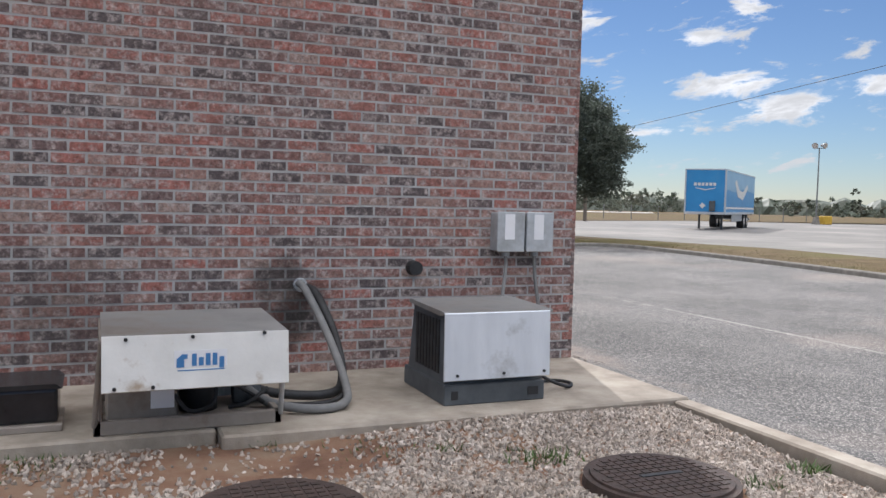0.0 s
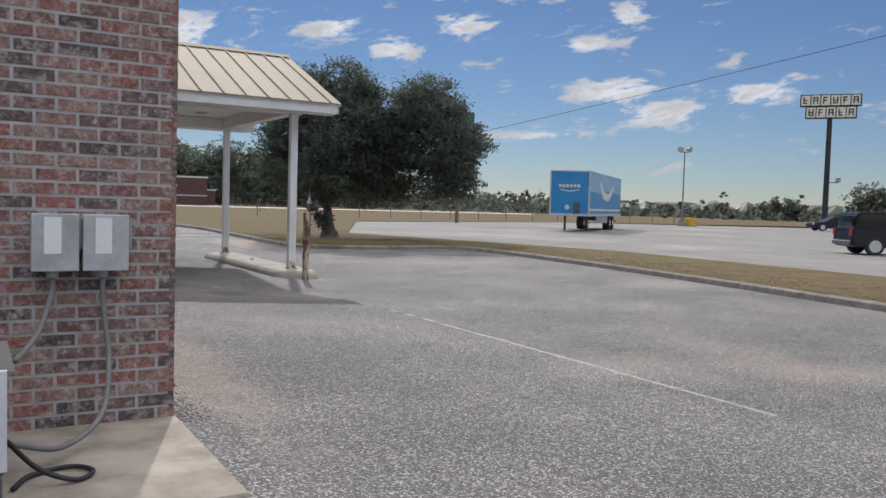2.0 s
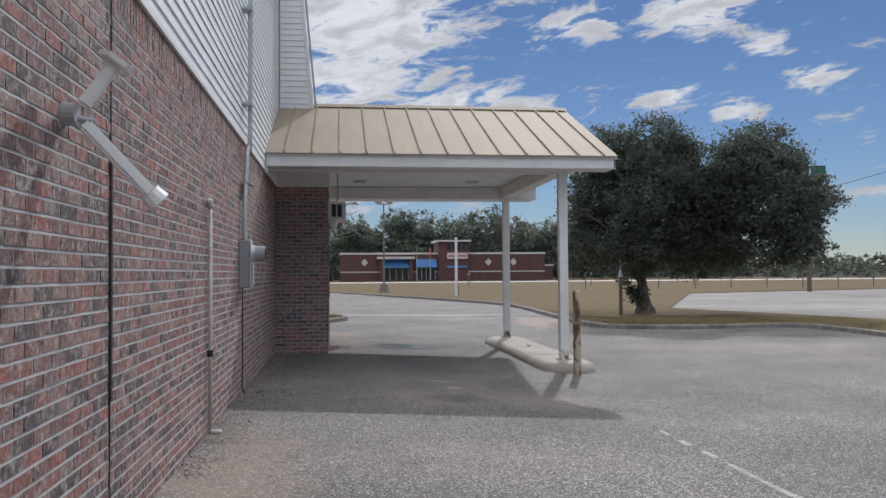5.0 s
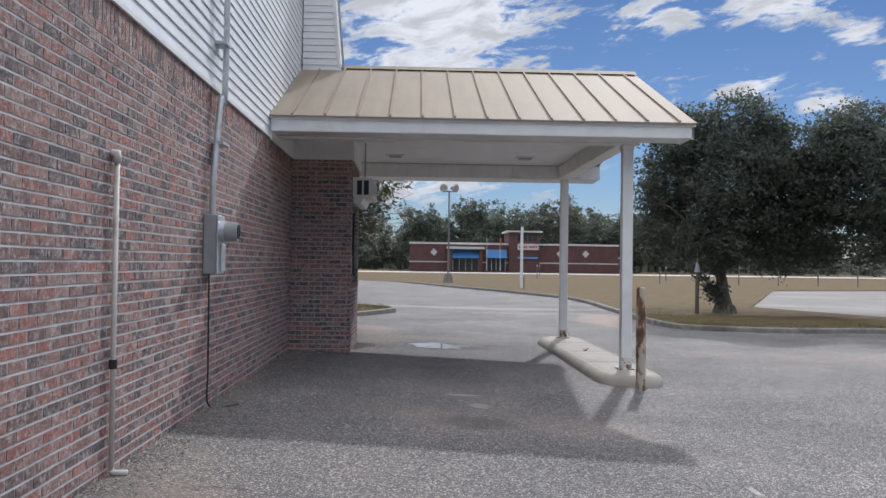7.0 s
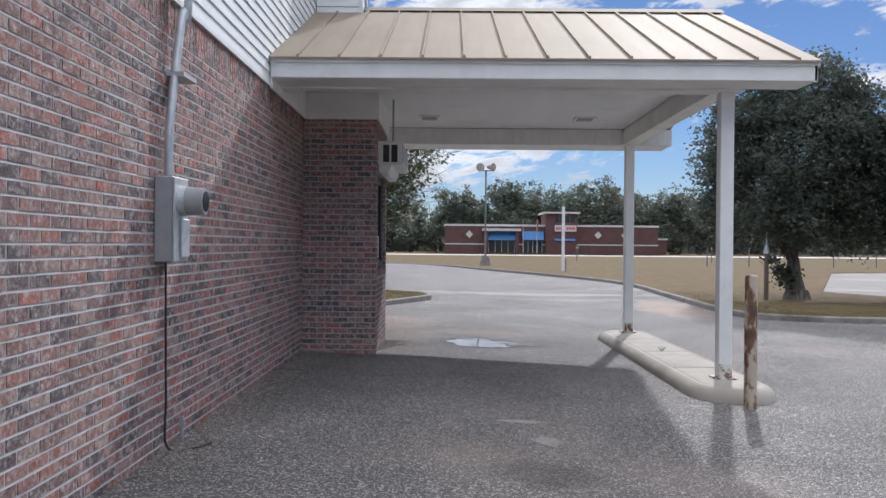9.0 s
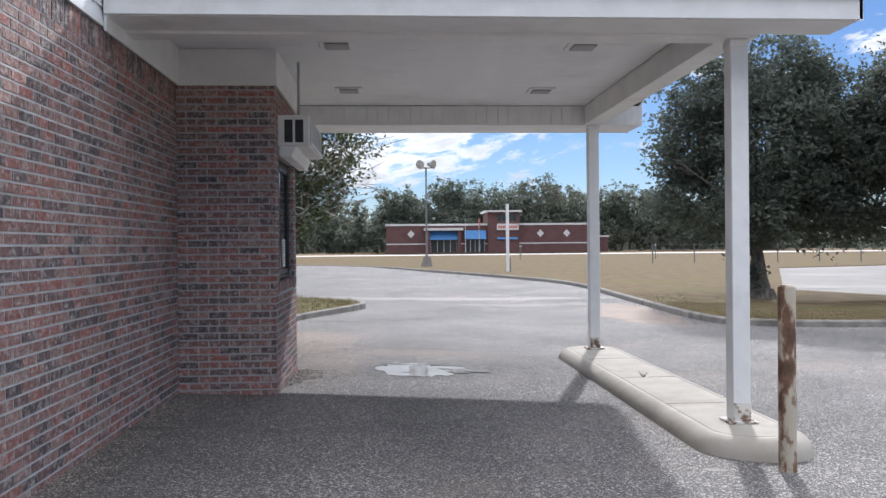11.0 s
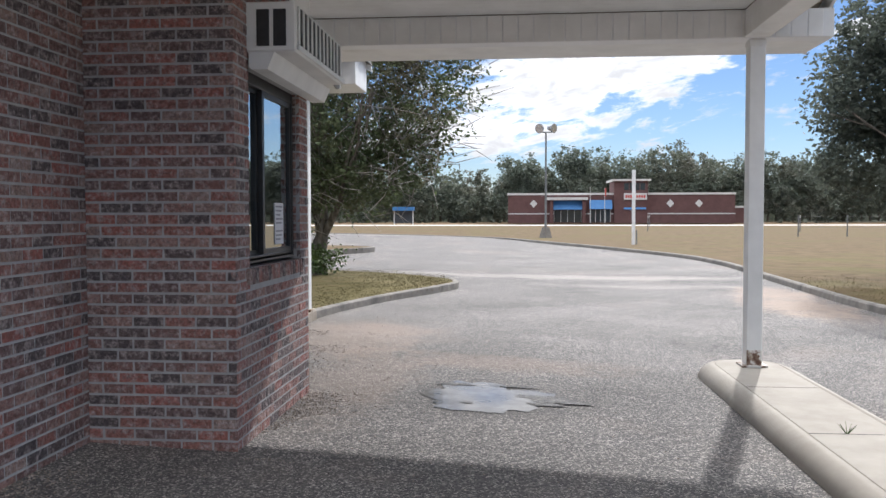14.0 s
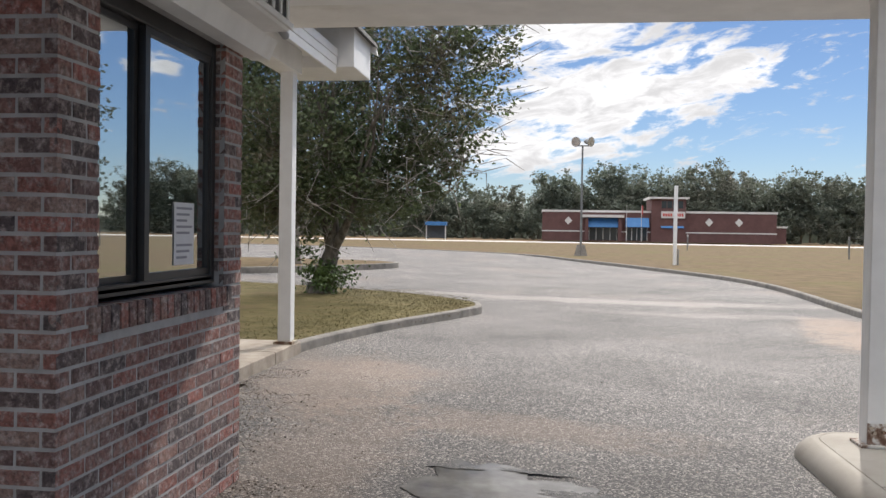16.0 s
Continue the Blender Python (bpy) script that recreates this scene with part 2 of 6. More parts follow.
def asphalt_material():
    """Worn asphalt with pale exposed stones, patches, and a reddish silt film."""
    m = bpy.data.materials.new("asphalt")
    m.use_nodes = True
    add, link = nodes_of(m.node_tree)
    out, b = add("ShaderNodeOutputMaterial"), add("ShaderNodeBsdfPrincipled", Roughness=0.8)
    b.inputs["Specular IOR Level"].default_value = 0.25
    link(b.outputs[0], out.inputs[0])
    geo = add("ShaderNodeNewGeometry")
    vor = add("ShaderNodeTexVoronoi", Scale=92.0)
    link(geo.outputs["Position"], vor.inputs["Vector"])
    sep = add("ShaderNodeSeparateColor")
    link(vor.outputs["Color"], sep.inputs[0])
    ramp = add("ShaderNodeValToRGB")
    tones = [(0.0, (0.06, 0.057, 0.057)), (0.45, (0.11, 0.104, 0.101)), (0.75, (0.175, 0.162, 0.152)), (0.97, (0.46, 0.425, 0.385))]
    el = ramp.color_ramp.elements
    while len(el) < len(tones):
        el.new(0.5)
    for e, (p, c) in zip(el, tones):
        e.position, e.color = p, (*c, 1)
    link(sep.outputs["Red"], ramp.inputs[0])
    n2 = add("ShaderNodeTexNoise", Scale=0.45, Detail=8.0, Roughness=0.62)
    link(geo.outputs["Position"], n2.inputs["Vector"])
    r2 = add("ShaderNodeMapRange")
    r2.inputs["From Min"].default_value, r2.inputs["From Max"].default_value = 0.3, 0.7
    r2.inputs["To Min"].default_value, r2.inputs["To Max"].default_value = 0.66, 1.2
    link(n2.outputs["Fac"], r2.inputs[0])
    hv = add("ShaderNodeHueSaturation")
    link(r2.outputs[0], hv.inputs["Value"])
    link(ramp.outputs[0], hv.inputs["Color"])
    n3 = add("ShaderNodeTexNoise", Scale=0.22, Detail=7.0, Roughness=0.6)
    link(geo.outputs["Position"], n3.inputs["Vector"])
    r3 = add("ShaderNodeMapRange")
    r3.inputs["From Min"].default_value, r3.inputs["From Max"].default_value = 0.54, 0.72
    r3.inputs["To Max"].default_value = 0.45
    link(n3.outputs["Fac"], r3.inputs[0])
    silt = add("ShaderNodeMix", blend="MIX")
    silt.inputs["B"].default_value = (0.30, 0.235, 0.19, 1)
    link(r3.outputs[0], silt.inputs[0])
    link(hv.outputs[0], silt.inputs["A"])
    col = silt.outputs["Result"]
    place = add("ShaderNodeSeparateXYZ")
    link(geo.outputs["Position"], place.inputs[0])

    def calc(op, a, c, d=None):
        n = add("ShaderNodeMath", operation=op)
        for k, v in enumerate((a, c, d)):
            if isinstance(v, (int, float)):
                n.inputs[k].default_value = v
            elif v is not None:
                link(v, n.inputs[k])
        return n.outputs[0]

    rag_a, rag_b = add("ShaderNodeTexNoise", Scale=1.7, Detail=6.0, Roughness=0.65), add("ShaderNodeTexNoise", Scale=11.0, Detail=6.0, Roughness=0.7)
    link(geo.outputs["Position"], rag_a.inputs["Vector"])
    link(geo.outputs["Position"], rag_b.inputs["Vector"])
    rag = calc("MULTIPLY_ADD", calc("ADD", rag_a.outputs["Fac"], rag_b.outputs["Fac"]), 2.4, -2.4)
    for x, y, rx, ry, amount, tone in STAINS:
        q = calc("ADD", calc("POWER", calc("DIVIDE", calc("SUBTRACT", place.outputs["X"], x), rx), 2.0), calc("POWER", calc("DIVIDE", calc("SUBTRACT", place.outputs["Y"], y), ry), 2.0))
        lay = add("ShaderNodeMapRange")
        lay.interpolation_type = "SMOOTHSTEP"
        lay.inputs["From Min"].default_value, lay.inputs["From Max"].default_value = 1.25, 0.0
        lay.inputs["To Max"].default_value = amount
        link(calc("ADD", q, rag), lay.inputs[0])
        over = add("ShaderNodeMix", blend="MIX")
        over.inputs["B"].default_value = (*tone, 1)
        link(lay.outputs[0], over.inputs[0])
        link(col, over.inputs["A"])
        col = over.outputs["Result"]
    link(col, b.inputs["Base Color"])
    bp = add("ShaderNodeBump", Strength=0.65, Distance=0.006)
    link(vor.outputs["Distance"], bp.inputs["Height"])
    bp.invert = True
    link(bp.outputs[0], b.inputs["Normal"])
    return m


def leaf_material(name, tones, scale, spread, through=0.4):
    """Thin leaves: part of the light that meets them comes out on the other side."""
    m = material(name, tones, 0.52, scale=scale, per="island", spread=spread, spec=0.5)
    tree_nodes = m.node_tree.nodes
    shader = next(n for n in tree_nodes if n.type == "BSDF_PRINCIPLED")
    out = next(n for n in tree_nodes if n.type == "OUTPUT_MATERIAL")
    glow, mix = tree_nodes.new("ShaderNodeBsdfTranslucent"), tree_nodes.new("ShaderNodeMixShader")
    mix.inputs[0].default_value = through
    link = m.node_tree.links.new
    link(shader.inputs["Base Color"].links[0].from_socket, glow.inputs["Color"])
    link(shader.outputs[0], mix.inputs[1])
    link(glow.outputs[0], mix.inputs[2])
    link(mix.outputs[0], out.inputs[0])
    return m


def glass_material():
    """Tinted window glass: a strong mirror of the outside over a dark, see-through pane."""
    m = bpy.data.materials.new("tinted_glass")
    m.use_nodes = True
    add, link = nodes_of(m.node_tree)
    out, mix = add("ShaderNodeOutputMaterial"), add("ShaderNodeMixShader")
    gl = add("ShaderNodeBsdfGlossy", Roughness=0.015)
    gl.inputs["Color"].default_value = (0.86, 0.9, 0.92, 1)
    tr = add("ShaderNodeBsdfTransparent")
    tr.inputs["Color"].default_value = (0.35, 0.38, 0.38, 1)
    mix.inputs[0].default_value = 0.62
    link(tr.outputs[0], mix.inputs[1])
    link(gl.outputs[0], mix.inputs[2])
    link(mix.outputs[0], out.inputs[0])
    return m


def soot(m, x, z, rx, rz, amount):
    """A black sooty stain on the back wall's brick and mortar."""
    ns, link = m.node_tree.nodes, m.node_tree.links.new
    shader = next(n for n in ns if n.type == "BSDF_PRINCIPLED")
    old = shader.inputs["Base Color"].links[0].from_socket

    def calc(op, a, b):
        n = ns.new("ShaderNodeMath")
        n.operation = op
        for k, v in enumerate((a, b)):
            if isinstance(v, (int, float)):
                n.inputs[k].default_value = v
            else:
                link(v, n.inputs[k])
        return n.outputs[0]

    sep, geo, rag, mix = ns.new("ShaderNodeSeparateXYZ"), ns.new("ShaderNodeNewGeometry"), ns.new("ShaderNodeTexNoise"), ns.new("ShaderNodeMix")
    link(geo.outputs["Position"], sep.inputs[0])
    link(geo.outputs["Position"], rag.inputs["Vector"])
    rag.inputs["Scale"].default_value, rag.inputs["Detail"].default_value = 5.0, 6.0
    q = calc("ADD", calc("POWER", calc("DIVIDE", calc("SUBTRACT", sep.outputs["X"], x), rx), 2.0), calc("POWER", calc("DIVIDE", calc("SUBTRACT", sep.outputs["Z"], z), rz), 2.0))
    q = calc("ADD", q, calc("MULTIPLY", calc("MAXIMUM", calc("SUBTRACT", sep.outputs["Y"], WY + 0.3), 0.0), 100.0))
    q = calc("ADD", q, calc("MULTIPLY", calc("SUBTRACT", rag.outputs["Fac"], 0.5), 2.5))
    lay = ns.new("ShaderNodeMapRange")
    lay.interpolation_type = "SMOOTHSTEP"
    lay.inputs["From Min"].default_value, lay.inputs["From Max"].default_value, lay.inputs["To Max"].default_value = 1.3, 0.0, amount
    link(q, lay.inputs[0])
    mix.data_type = "RGBA"
    mix.inputs["B"].default_value = (0.03, 0.028, 0.027, 1)
    link(lay.outputs[0], mix.inputs[0])
    link(old, mix.inputs["A"])
    link(mix.outputs["Result"], shader.inputs["Base Color"])


WX, WY = 3.63, 5.68              # the building's side wall and back wall
ASPHALT = asphalt_material()
BRICK_O, BRICK_I = brick_material("brick_single", "object"), brick_material("brick_joined", "island")
MORTAR = material("mortar", [(0.38, 0.373, 0.372), (0.50, 0.493, 0.49)], 0.95, scale=9, bump=0.5, bump_scale=120, grime=((0.30, 0.28, 0.26), 0.8, 0.52, 0.8))
for m in (BRICK_O, BRICK_I, MORTAR):
    soot(m, 1.38, 0.66, 0.34, 0.30, 0.8)
    soot(m, 0.0, 0.55, 0.5, 0.5, 0.4)
CONCRETE = material("concrete", [(0.27, 0.225, 0.18), (0.38, 0.325, 0.265), (0.45, 0.395, 0.33)], 0.9, scale=3.5, bump=0.35, bump_scale=90, grime=((0.19, 0.16, 0.13), 1.3, 0.48, 0.72))
LOT = material("lot_concrete", [(0.168, 0.153, 0.138), (0.215, 0.2, 0.182)], 0.9, scale=0.6, bump=0.2, grime=((0.30, 0.27, 0.24), 0.12, 0.5, 0.7))
KERB = material("kerb_concrete", [(0.18, 0.163, 0.143), (0.27, 0.25, 0.222)], 0.92, scale=5, bump=0.5, bump_scale=80, grime=((0.12, 0.11, 0.10), 1.7, 0.5, 0.7))
GRASS = material("dry_grass", [(0.096, 0.071, 0.039), (0.132, 0.095, 0.053), (0.165, 0.119, 0.07)], 0.95, scale=1.6, bump=0.8, bump_scale=45, grime=((0.125, 0.112, 0.046), 0.16, 0.5, 0.7), spec=0.1)
LAWN = material("lawn_grass", [(0.10, 0.088, 0.04), (0.14, 0.117, 0.054), (0.18, 0.145, 0.072)], 0.95, scale=1.6, bump=0.8, bump_scale=45, grime=((0.15, 0.112, 0.06), 0.5, 0.52, 0.7), spec=0.1)
FIELD = material("field_grass", [(0.125, 0.084, 0.048), (0.165, 0.112, 0.066), (0.20, 0.138, 0.084)], 0.95, scale=0.25, bump=0.6, bump_scale=20, grime=((0.15, 0.12, 0.06), 0.06, 0.5, 0.66), spec=0.1)
BLADE = material("grass_blades", [(0.12, 0.108, 0.048), (0.18, 0.148, 0.075)], 0.85, scale=0.5, per="island", spread=0.25, spec=0.2)
WHITE = material("white_paint", [(0.70, 0.70, 0.69), (0.80, 0.80, 0.79)], 0.5, scale=3, bump=0.06, bump_scale=50, grime=((0.52, 0.50, 0.46), 1.1, 0.58, 0.85))
VINYL = material("white_vinyl", [(0.70, 0.71, 0.72), (0.78, 0.79, 0.80)], 0.45, scale=2.0, stretch=(1, 0.15, 1), bump=0.08, bump_scale=40, grime=((0.55, 0.55, 0.53), 0.7, 0.55, 0.85))
TIN = material("metal_roofing", [(0.275, 0.232, 0.178), (0.335, 0.285, 0.22)], 0.72, metal=0.2, spec=0.08, scale=1.6, stretch=(3, 0.3, 0.3), bump=0.05, bump_scale=15, grime=((0.26, 0.225, 0.18), 0.8, 0.5, 0.8), gloss_var=0.08)
GALV = material("galvanised_steel", [(0.44, 0.46, 0.48), (0.58, 0.60, 0.62)], 0.5, metal=0.5, scale=11, bump=0.08, grime=((0.33, 0.33, 0.32), 3.0, 0.55, 0.8))
GREY = material("grey_painted_steel", [(0.30, 0.31, 0.32), (0.38, 0.39, 0.40)], 0.55, metal=0.2, scale=6, bump=0.1, grime=((0.20, 0.18, 0.15), 2.4, 0.55, 0.8))
DARKGREY = material("dark_painted_steel", [(0.055, 0.062, 0.07), (0.095, 0.105, 0.115)], 0.6, scale=6, bump=0.15, grime=((0.16, 0.14, 0.12), 3.5, 0.6, 0.8))
PANEL = material("brushed_white_panel", [(0.62, 0.65, 0.70), (0.74, 0.77, 0.82)], 0.35, metal=0.25, scale=4, stretch=(2, 2, 0.4), bump=0.05, grime=((0.42, 0.43, 0.44), 2.6, 0.58, 0.72))
HOOD = material("chalky_white_steel", [(0.66, 0.65, 0.62), (0.76, 0.75, 0.72)], 0.6, scale=5, bump=0.08, grime=((0.40, 0.32, 0.24), 3.5, 0.60, 0.72))
GREYHOSE = material("grey_hose_sleeve", [(0.15, 0.15, 0.15), (0.22, 0.215, 0.21)], 0.75, scale=9, bump=0.3, bump_scale=70)
TAUPE = material("taupe_steel", [(0.20, 0.17, 0.145), (0.29, 0.25, 0.215)], 0.65, scale=6, bump=0.15, grime=((0.16, 0.09, 0.05), 3.5, 0.55, 0.75))
TOPGREY = material("weathered_steel_top", [(0.21, 0.205, 0.20), (0.30, 0.29, 0.28)], 0.6, metal=0.3, scale=4, bump=0.1, grime=((0.16, 0.13, 0.11), 2.0, 0.5, 0.75))
BLACK = material("black_rubber", [(0.012, 0.012, 0.013), (0.03, 0.03, 0.032)], 0.6, scale=12, bump=0.15)
GLOSSBLACK = material("glossy_black_plastic", [(0.012, 0.012, 0.014), (0.022, 0.022, 0.025)], 0.16, scale=8, bump=0.02)
RUSTLID = material("rusty_cast_iron", [(0.045, 0.032, 0.028), (0.085, 0.055, 0.045)], 0.75, metal=0.2, scale=18, bump=0.5, bump_scale=110)
CREAMPIPE = material("cream_pipe_paint", [(0.52, 0.48, 0.44), (0.64, 0.60, 0.55)], 0.55, scale=7, bump=0.1, grime=((0.30, 0.25, 0.2), 4, 0.55, 0.75))
RUSTY = material("rusty_peeling_steel", [(0.10, 0.06, 0.04), (0.20, 0.11, 0.065), (0.48, 0.42, 0.33)], 0.8, scale=9, stretch=(1, 1, 0.45), stops=[0.36, 0.46, 0.54], bump=0.5, bump_scale=60)
PEELED = material("peeling_white_steel", [(0.13, 0.07, 0.045), (0.30, 0.22, 0.17), (0.68, 0.66, 0.62)], 0.75, scale=11, stops=[0.36, 0.45, 0.52], bump=0.3, bump_scale=60)
GRAVEL = material("gravel", [(0.28, 0.225, 0.18), (0.46, 0.40, 0.35)], 0.85, scale=12, per="island", spread=0.5)
DIRT = material("red_clay_soil", [(0.13, 0.065, 0.04), (0.21, 0.115, 0.07), (0.25, 0.18, 0.125)], 0.95, scale=3, bump=0.9, bump_scale=60)
WINDOWFRAME = material("bronze_frame", [(0.035, 0.033, 0.034), (0.055, 0.052, 0.052)], 0.4, metal=0.4, scale=6)
GLASS = glass_material()
# room walls: the dimness is put into this dark base colour
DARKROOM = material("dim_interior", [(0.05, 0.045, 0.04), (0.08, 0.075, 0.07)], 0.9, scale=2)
PAPER = material("white_paper", [(0.72, 0.72, 0.74), (0.80, 0.80, 0.82)], 0.8, scale=3)
INK = material("grey_print", [(0.30, 0.30, 0.33), (0.36, 0.36, 0.40)], 0.8, scale=9)
BARK = material("bark", [(0.06, 0.05, 0.04), (0.14, 0.12, 0.10), (0.24, 0.22, 0.19)], 0.95, scale=9, stretch=(1, 1, 0.3), bump=1.0, bump_scale=22)
TWIG = material("grey_twigs", [(0.24, 0.215, 0.195), (0.40, 0.37, 0.34)], 0.95, scale=5)
LEAF = leaf_material("dark_leaves", [(0.10, 0.118, 0.095), (0.12, 0.138, 0.108)], 1.5, 0.25, 0.5)
LEAF_AUTUMN = leaf_material("turning_leaves", [(0.085, 0.12, 0.055), (0.115, 0.14, 0.07), (0.145, 0.115, 0.08)], 0.9, 0.35, 0.5)
WOODS = leaf_material("far_foliage", [(0.11, 0.135, 0.105), (0.14, 0.16, 0.12), (0.155, 0.15, 0.115)], 0.09, 0.2, 0.4)
SHRUB = material("shrub_leaves", [(0.05, 0.09, 0.02), (0.10, 0.15, 0.04)], 0.5, scale=4, per="island", spread=0.4)
ROADWHITE = material("road_concrete", [(0.48, 0.46, 0.44), (0.56, 0.54, 0.52)], 0.85, scale=0.4)
YELLOWLINE = material("worn_line_paint", [(0.20, 0.185, 0.165), (0.40, 0.375, 0.335)], 0.8, scale=14, bump=0.3)
BLUE = material("sky_blue_trailer_paint", [(0.035, 0.21, 0.46), (0.045, 0.25, 0.52)], 0.35, scale=1.0, grime=((0.10, 0.25, 0.42), 0.5, 0.55, 0.8))
PALEBLUE = material("pale_blue_paint", [(0.17, 0.34, 0.52), (0.24, 0.41, 0.58)], 0.35, scale=0.8)
SILVER = material("trailer_aluminium", [(0.55, 0.57, 0.60), (0.66, 0.68, 0.70)], 0.4, metal=0.6, scale=3)
CARPAINT = material("dark_car_paint", [(0.012, 0.014, 0.022), (0.02, 0.022, 0.032)], 0.2, metal=0.2, scale=2)
CARGLASS = material("car_glass", [(0.012, 0.014, 0.016), (0.02, 0.022, 0.025)], 0.05, scale=2)
CHROME = material("alloy", [(0.6, 0.6, 0.62), (0.7, 0.7, 0.72)], 0.25, metal=0.9, scale=3)
REDLAMP = material("red_lens", [(0.25, 0.01, 0.01), (0.35, 0.02, 0.02)], 0.2, scale=3)
CREAMSIGN = material("sign_panel_cream", [(0.62, 0.60, 0.50), (0.72, 0.70, 0.60)], 0.5, scale=2)
SIGNBLACK = material("sign_black", [(0.015, 0.015, 0.015), (0.03, 0.03, 0.03)], 0.5, scale=2)
STEELPOLE = material("dull_steel_pole", [(0.16, 0.165, 0.165), (0.25, 0.255, 0.25)], 0.6, metal=0.4, scale=2)
WOODPOLE = material("timber_pole", [(0.10, 0.08, 0.065), (0.17, 0.14, 0.11)], 0.9, scale=5, stretch=(1, 1, 0.2), bump=0.5)
FARBRICK = material("dark_red_brick_far", [(0.105, 0.052, 0.05), (0.14, 0.072, 0.066)], 0.85, scale=0.8)
FARWHITE = material("pale_band", [(0.55, 0.54, 0.52), (0.65, 0.64, 0.62)], 0.7, scale=1)
AWNING = material("blue_awning", [(0.04, 0.16, 0.38), (0.06, 0.20, 0.44)], 0.6, scale=2)
FARGLASS = material("shop_glass", [(0.02, 0.025, 0.03), (0.04, 0.045, 0.05)], 0.1, scale=1)
SIGNRED = material("sign_red", [(0.45, 0.05, 0.04), (0.55, 0.08, 0.06)], 0.5, scale=3)
YELLOW = material("yellow_paint", [(0.50, 0.30, 0.03), (0.60, 0.38, 0.05)], 0.6, scale=4)
SHINGLE = material("roof_shingles", [(0.06, 0.058, 0.055), (0.12, 0.115, 0.11)], 0.9, scale=9, bump=0.5)
WATER = material("puddle_water", [(0.11, 0.105, 0.10), (0.17, 0.162, 0.153), (0.25, 0.24, 0.228)], 0.06, scale=3.5, spec=0.35)
ISLAND = material("cream_concrete", [(0.36, 0.325, 0.275), (0.43, 0.395, 0.34)], 0.85, scale=2.5, bump=0.2, bump_scale=110, grime=((0.29, 0.255, 0.215), 1.1, 0.5, 0.75))
TAR = material("broken_asphalt", [(0.02, 0.02, 0.02), (0.06, 0.057, 0.055), (0.16, 0.15, 0.14)], 0.7, scale=30, bump=0.8, bump_scale=90)
GRIT = material("grit", [(0.18, 0.145, 0.12), (0.36, 0.31, 0.26)], 0.9, scale=15, per="island", spread=0.6)
GREENSIGN = material("green_sign", [(0.02, 0.10, 0.06), (0.03, 0.13, 0.08)], 0.5, scale=2)


# ---- building helpers ----
def box(bm, x0, x1, y0, y1, z0, z1, bevel=0.0, segs=1):
    r = bmesh.ops.create_cube(bm, size=1, matrix=Matrix.LocRotScale(((x0 + x1) / 2, (y0 + y1) / 2, (z0 + z1) / 2), None, (x1 - x0, y1 - y0, z1 - z0)))
    if bevel:
        edges = {e for v in r["verts"] for e in v.link_edges}
        bmesh.ops.bevel(bm, geom=list(edges), offset=bevel, segments=segs, affect="EDGES", profile=0.6)
    return bm


def tube(bm, a, b, r0, r1=None, sides=12, caps=True):
    a, b = Vector(a), Vector(b)
    d = b - a
    m = Matrix.Translation((a + b) / 2) @ d.to_track_quat("Z", "Y").to_matrix().to_4x4()
    bmesh.ops.create_cone(bm, cap_ends=caps, segments=sides, radius1=r0, radius2=r1 if r1 is not None else r0, depth=d.length, matrix=m)
    return bm


def pipe(bm, pts, r, sides=10):
    """A round pipe swept along a line of points."""
    pts = [Vector(p) for p in pts]
    rings, side = [], None
    for i, p in enumerate(pts):
        d = (pts[min(i + 1, len(pts) - 1)] - pts[max(i - 1, 0)]).normalized()
        if side is None:
            side = d.orthogonal().normalized()
        side = (side - d * side.dot(d)).normalized()
        up = d.cross(side)
        rings.append([bm.verts.new(p + (side * math.cos(2 * math.pi * k / sides) + up * math.sin(2 * math.pi * k / sides)) * r) for k in range(sides)])
    for a, b in zip(rings, rings[1:]):
        for k in range(sides):
            bm.faces.new((a[k], a[(k + 1) % sides], b[(k + 1) % sides], b[k]))
    bm.faces.new(rings[0][::-1])
    bm.faces.new(rings[-1])
    return bm


def smooth_line(pts, n=8):
    """Points of a Catmull-Rom curve through pts."""
    p = [Vector(q) for q in pts]
    p = [2 * p[0] - p[1], *p, 2 * p[-1] - p[-2]]
    res = []
    for i in range(1, len(p) - 2):
        for k in range(n):
            t = k / n
            res.append(0.5 * (2 * p[i] + (p[i + 1] - p[i - 1]) * t + (2 * p[i - 1] - 5 * p[i] + 4 * p[i + 1] - p[i + 2]) * t * t
                              + (3 * p[i] - p[i - 1] - 3 * p[i + 1] + p[i + 2]) * t ** 3))
    return res + [p[-2]]


def prism(bm, outline, axis, a, b):
    """An outline of pairs drawn out along an axis from a to b; the pairs are the other two axes in order."""
    def at(p, v):
        return {"x": (v, p[0], p[1]), "y": (p[0], v, p[1]), "z": (p[0], p[1], v)}[axis]
    lo = [bm.verts.new(at(p, a)) for p in outline]
    hi = [bm.verts.new(at(p, b)) for p in outline]
    bm.faces.new(lo)
    bm.faces.new(hi)
    for i in range(len(lo)):
        j = (i + 1) % len(lo)
        bm.faces.new((lo[i], lo[j], hi[j], hi[i]))
    bmesh.ops.recalc_face_normals(bm, faces=bm.faces)
    return bm


def mesh_of(name, bm, mat, smooth=False):
    me = bpy.data.meshes.new(name)
    bm.to_mesh(me)
    bm.free()
    me.materials.append(mat)
    if smooth:
        me.polygons.foreach_set("use_smooth", [True] * len(me.polygons))
    return me


def part(name, bm, mat, parent=None, label="", smooth=False, kind=""):
    ob = new(name, mesh_of(name, bm, mat, smooth))
    if parent:
        ob.parent = parent
    return tagged(ob, label, kind=kind)


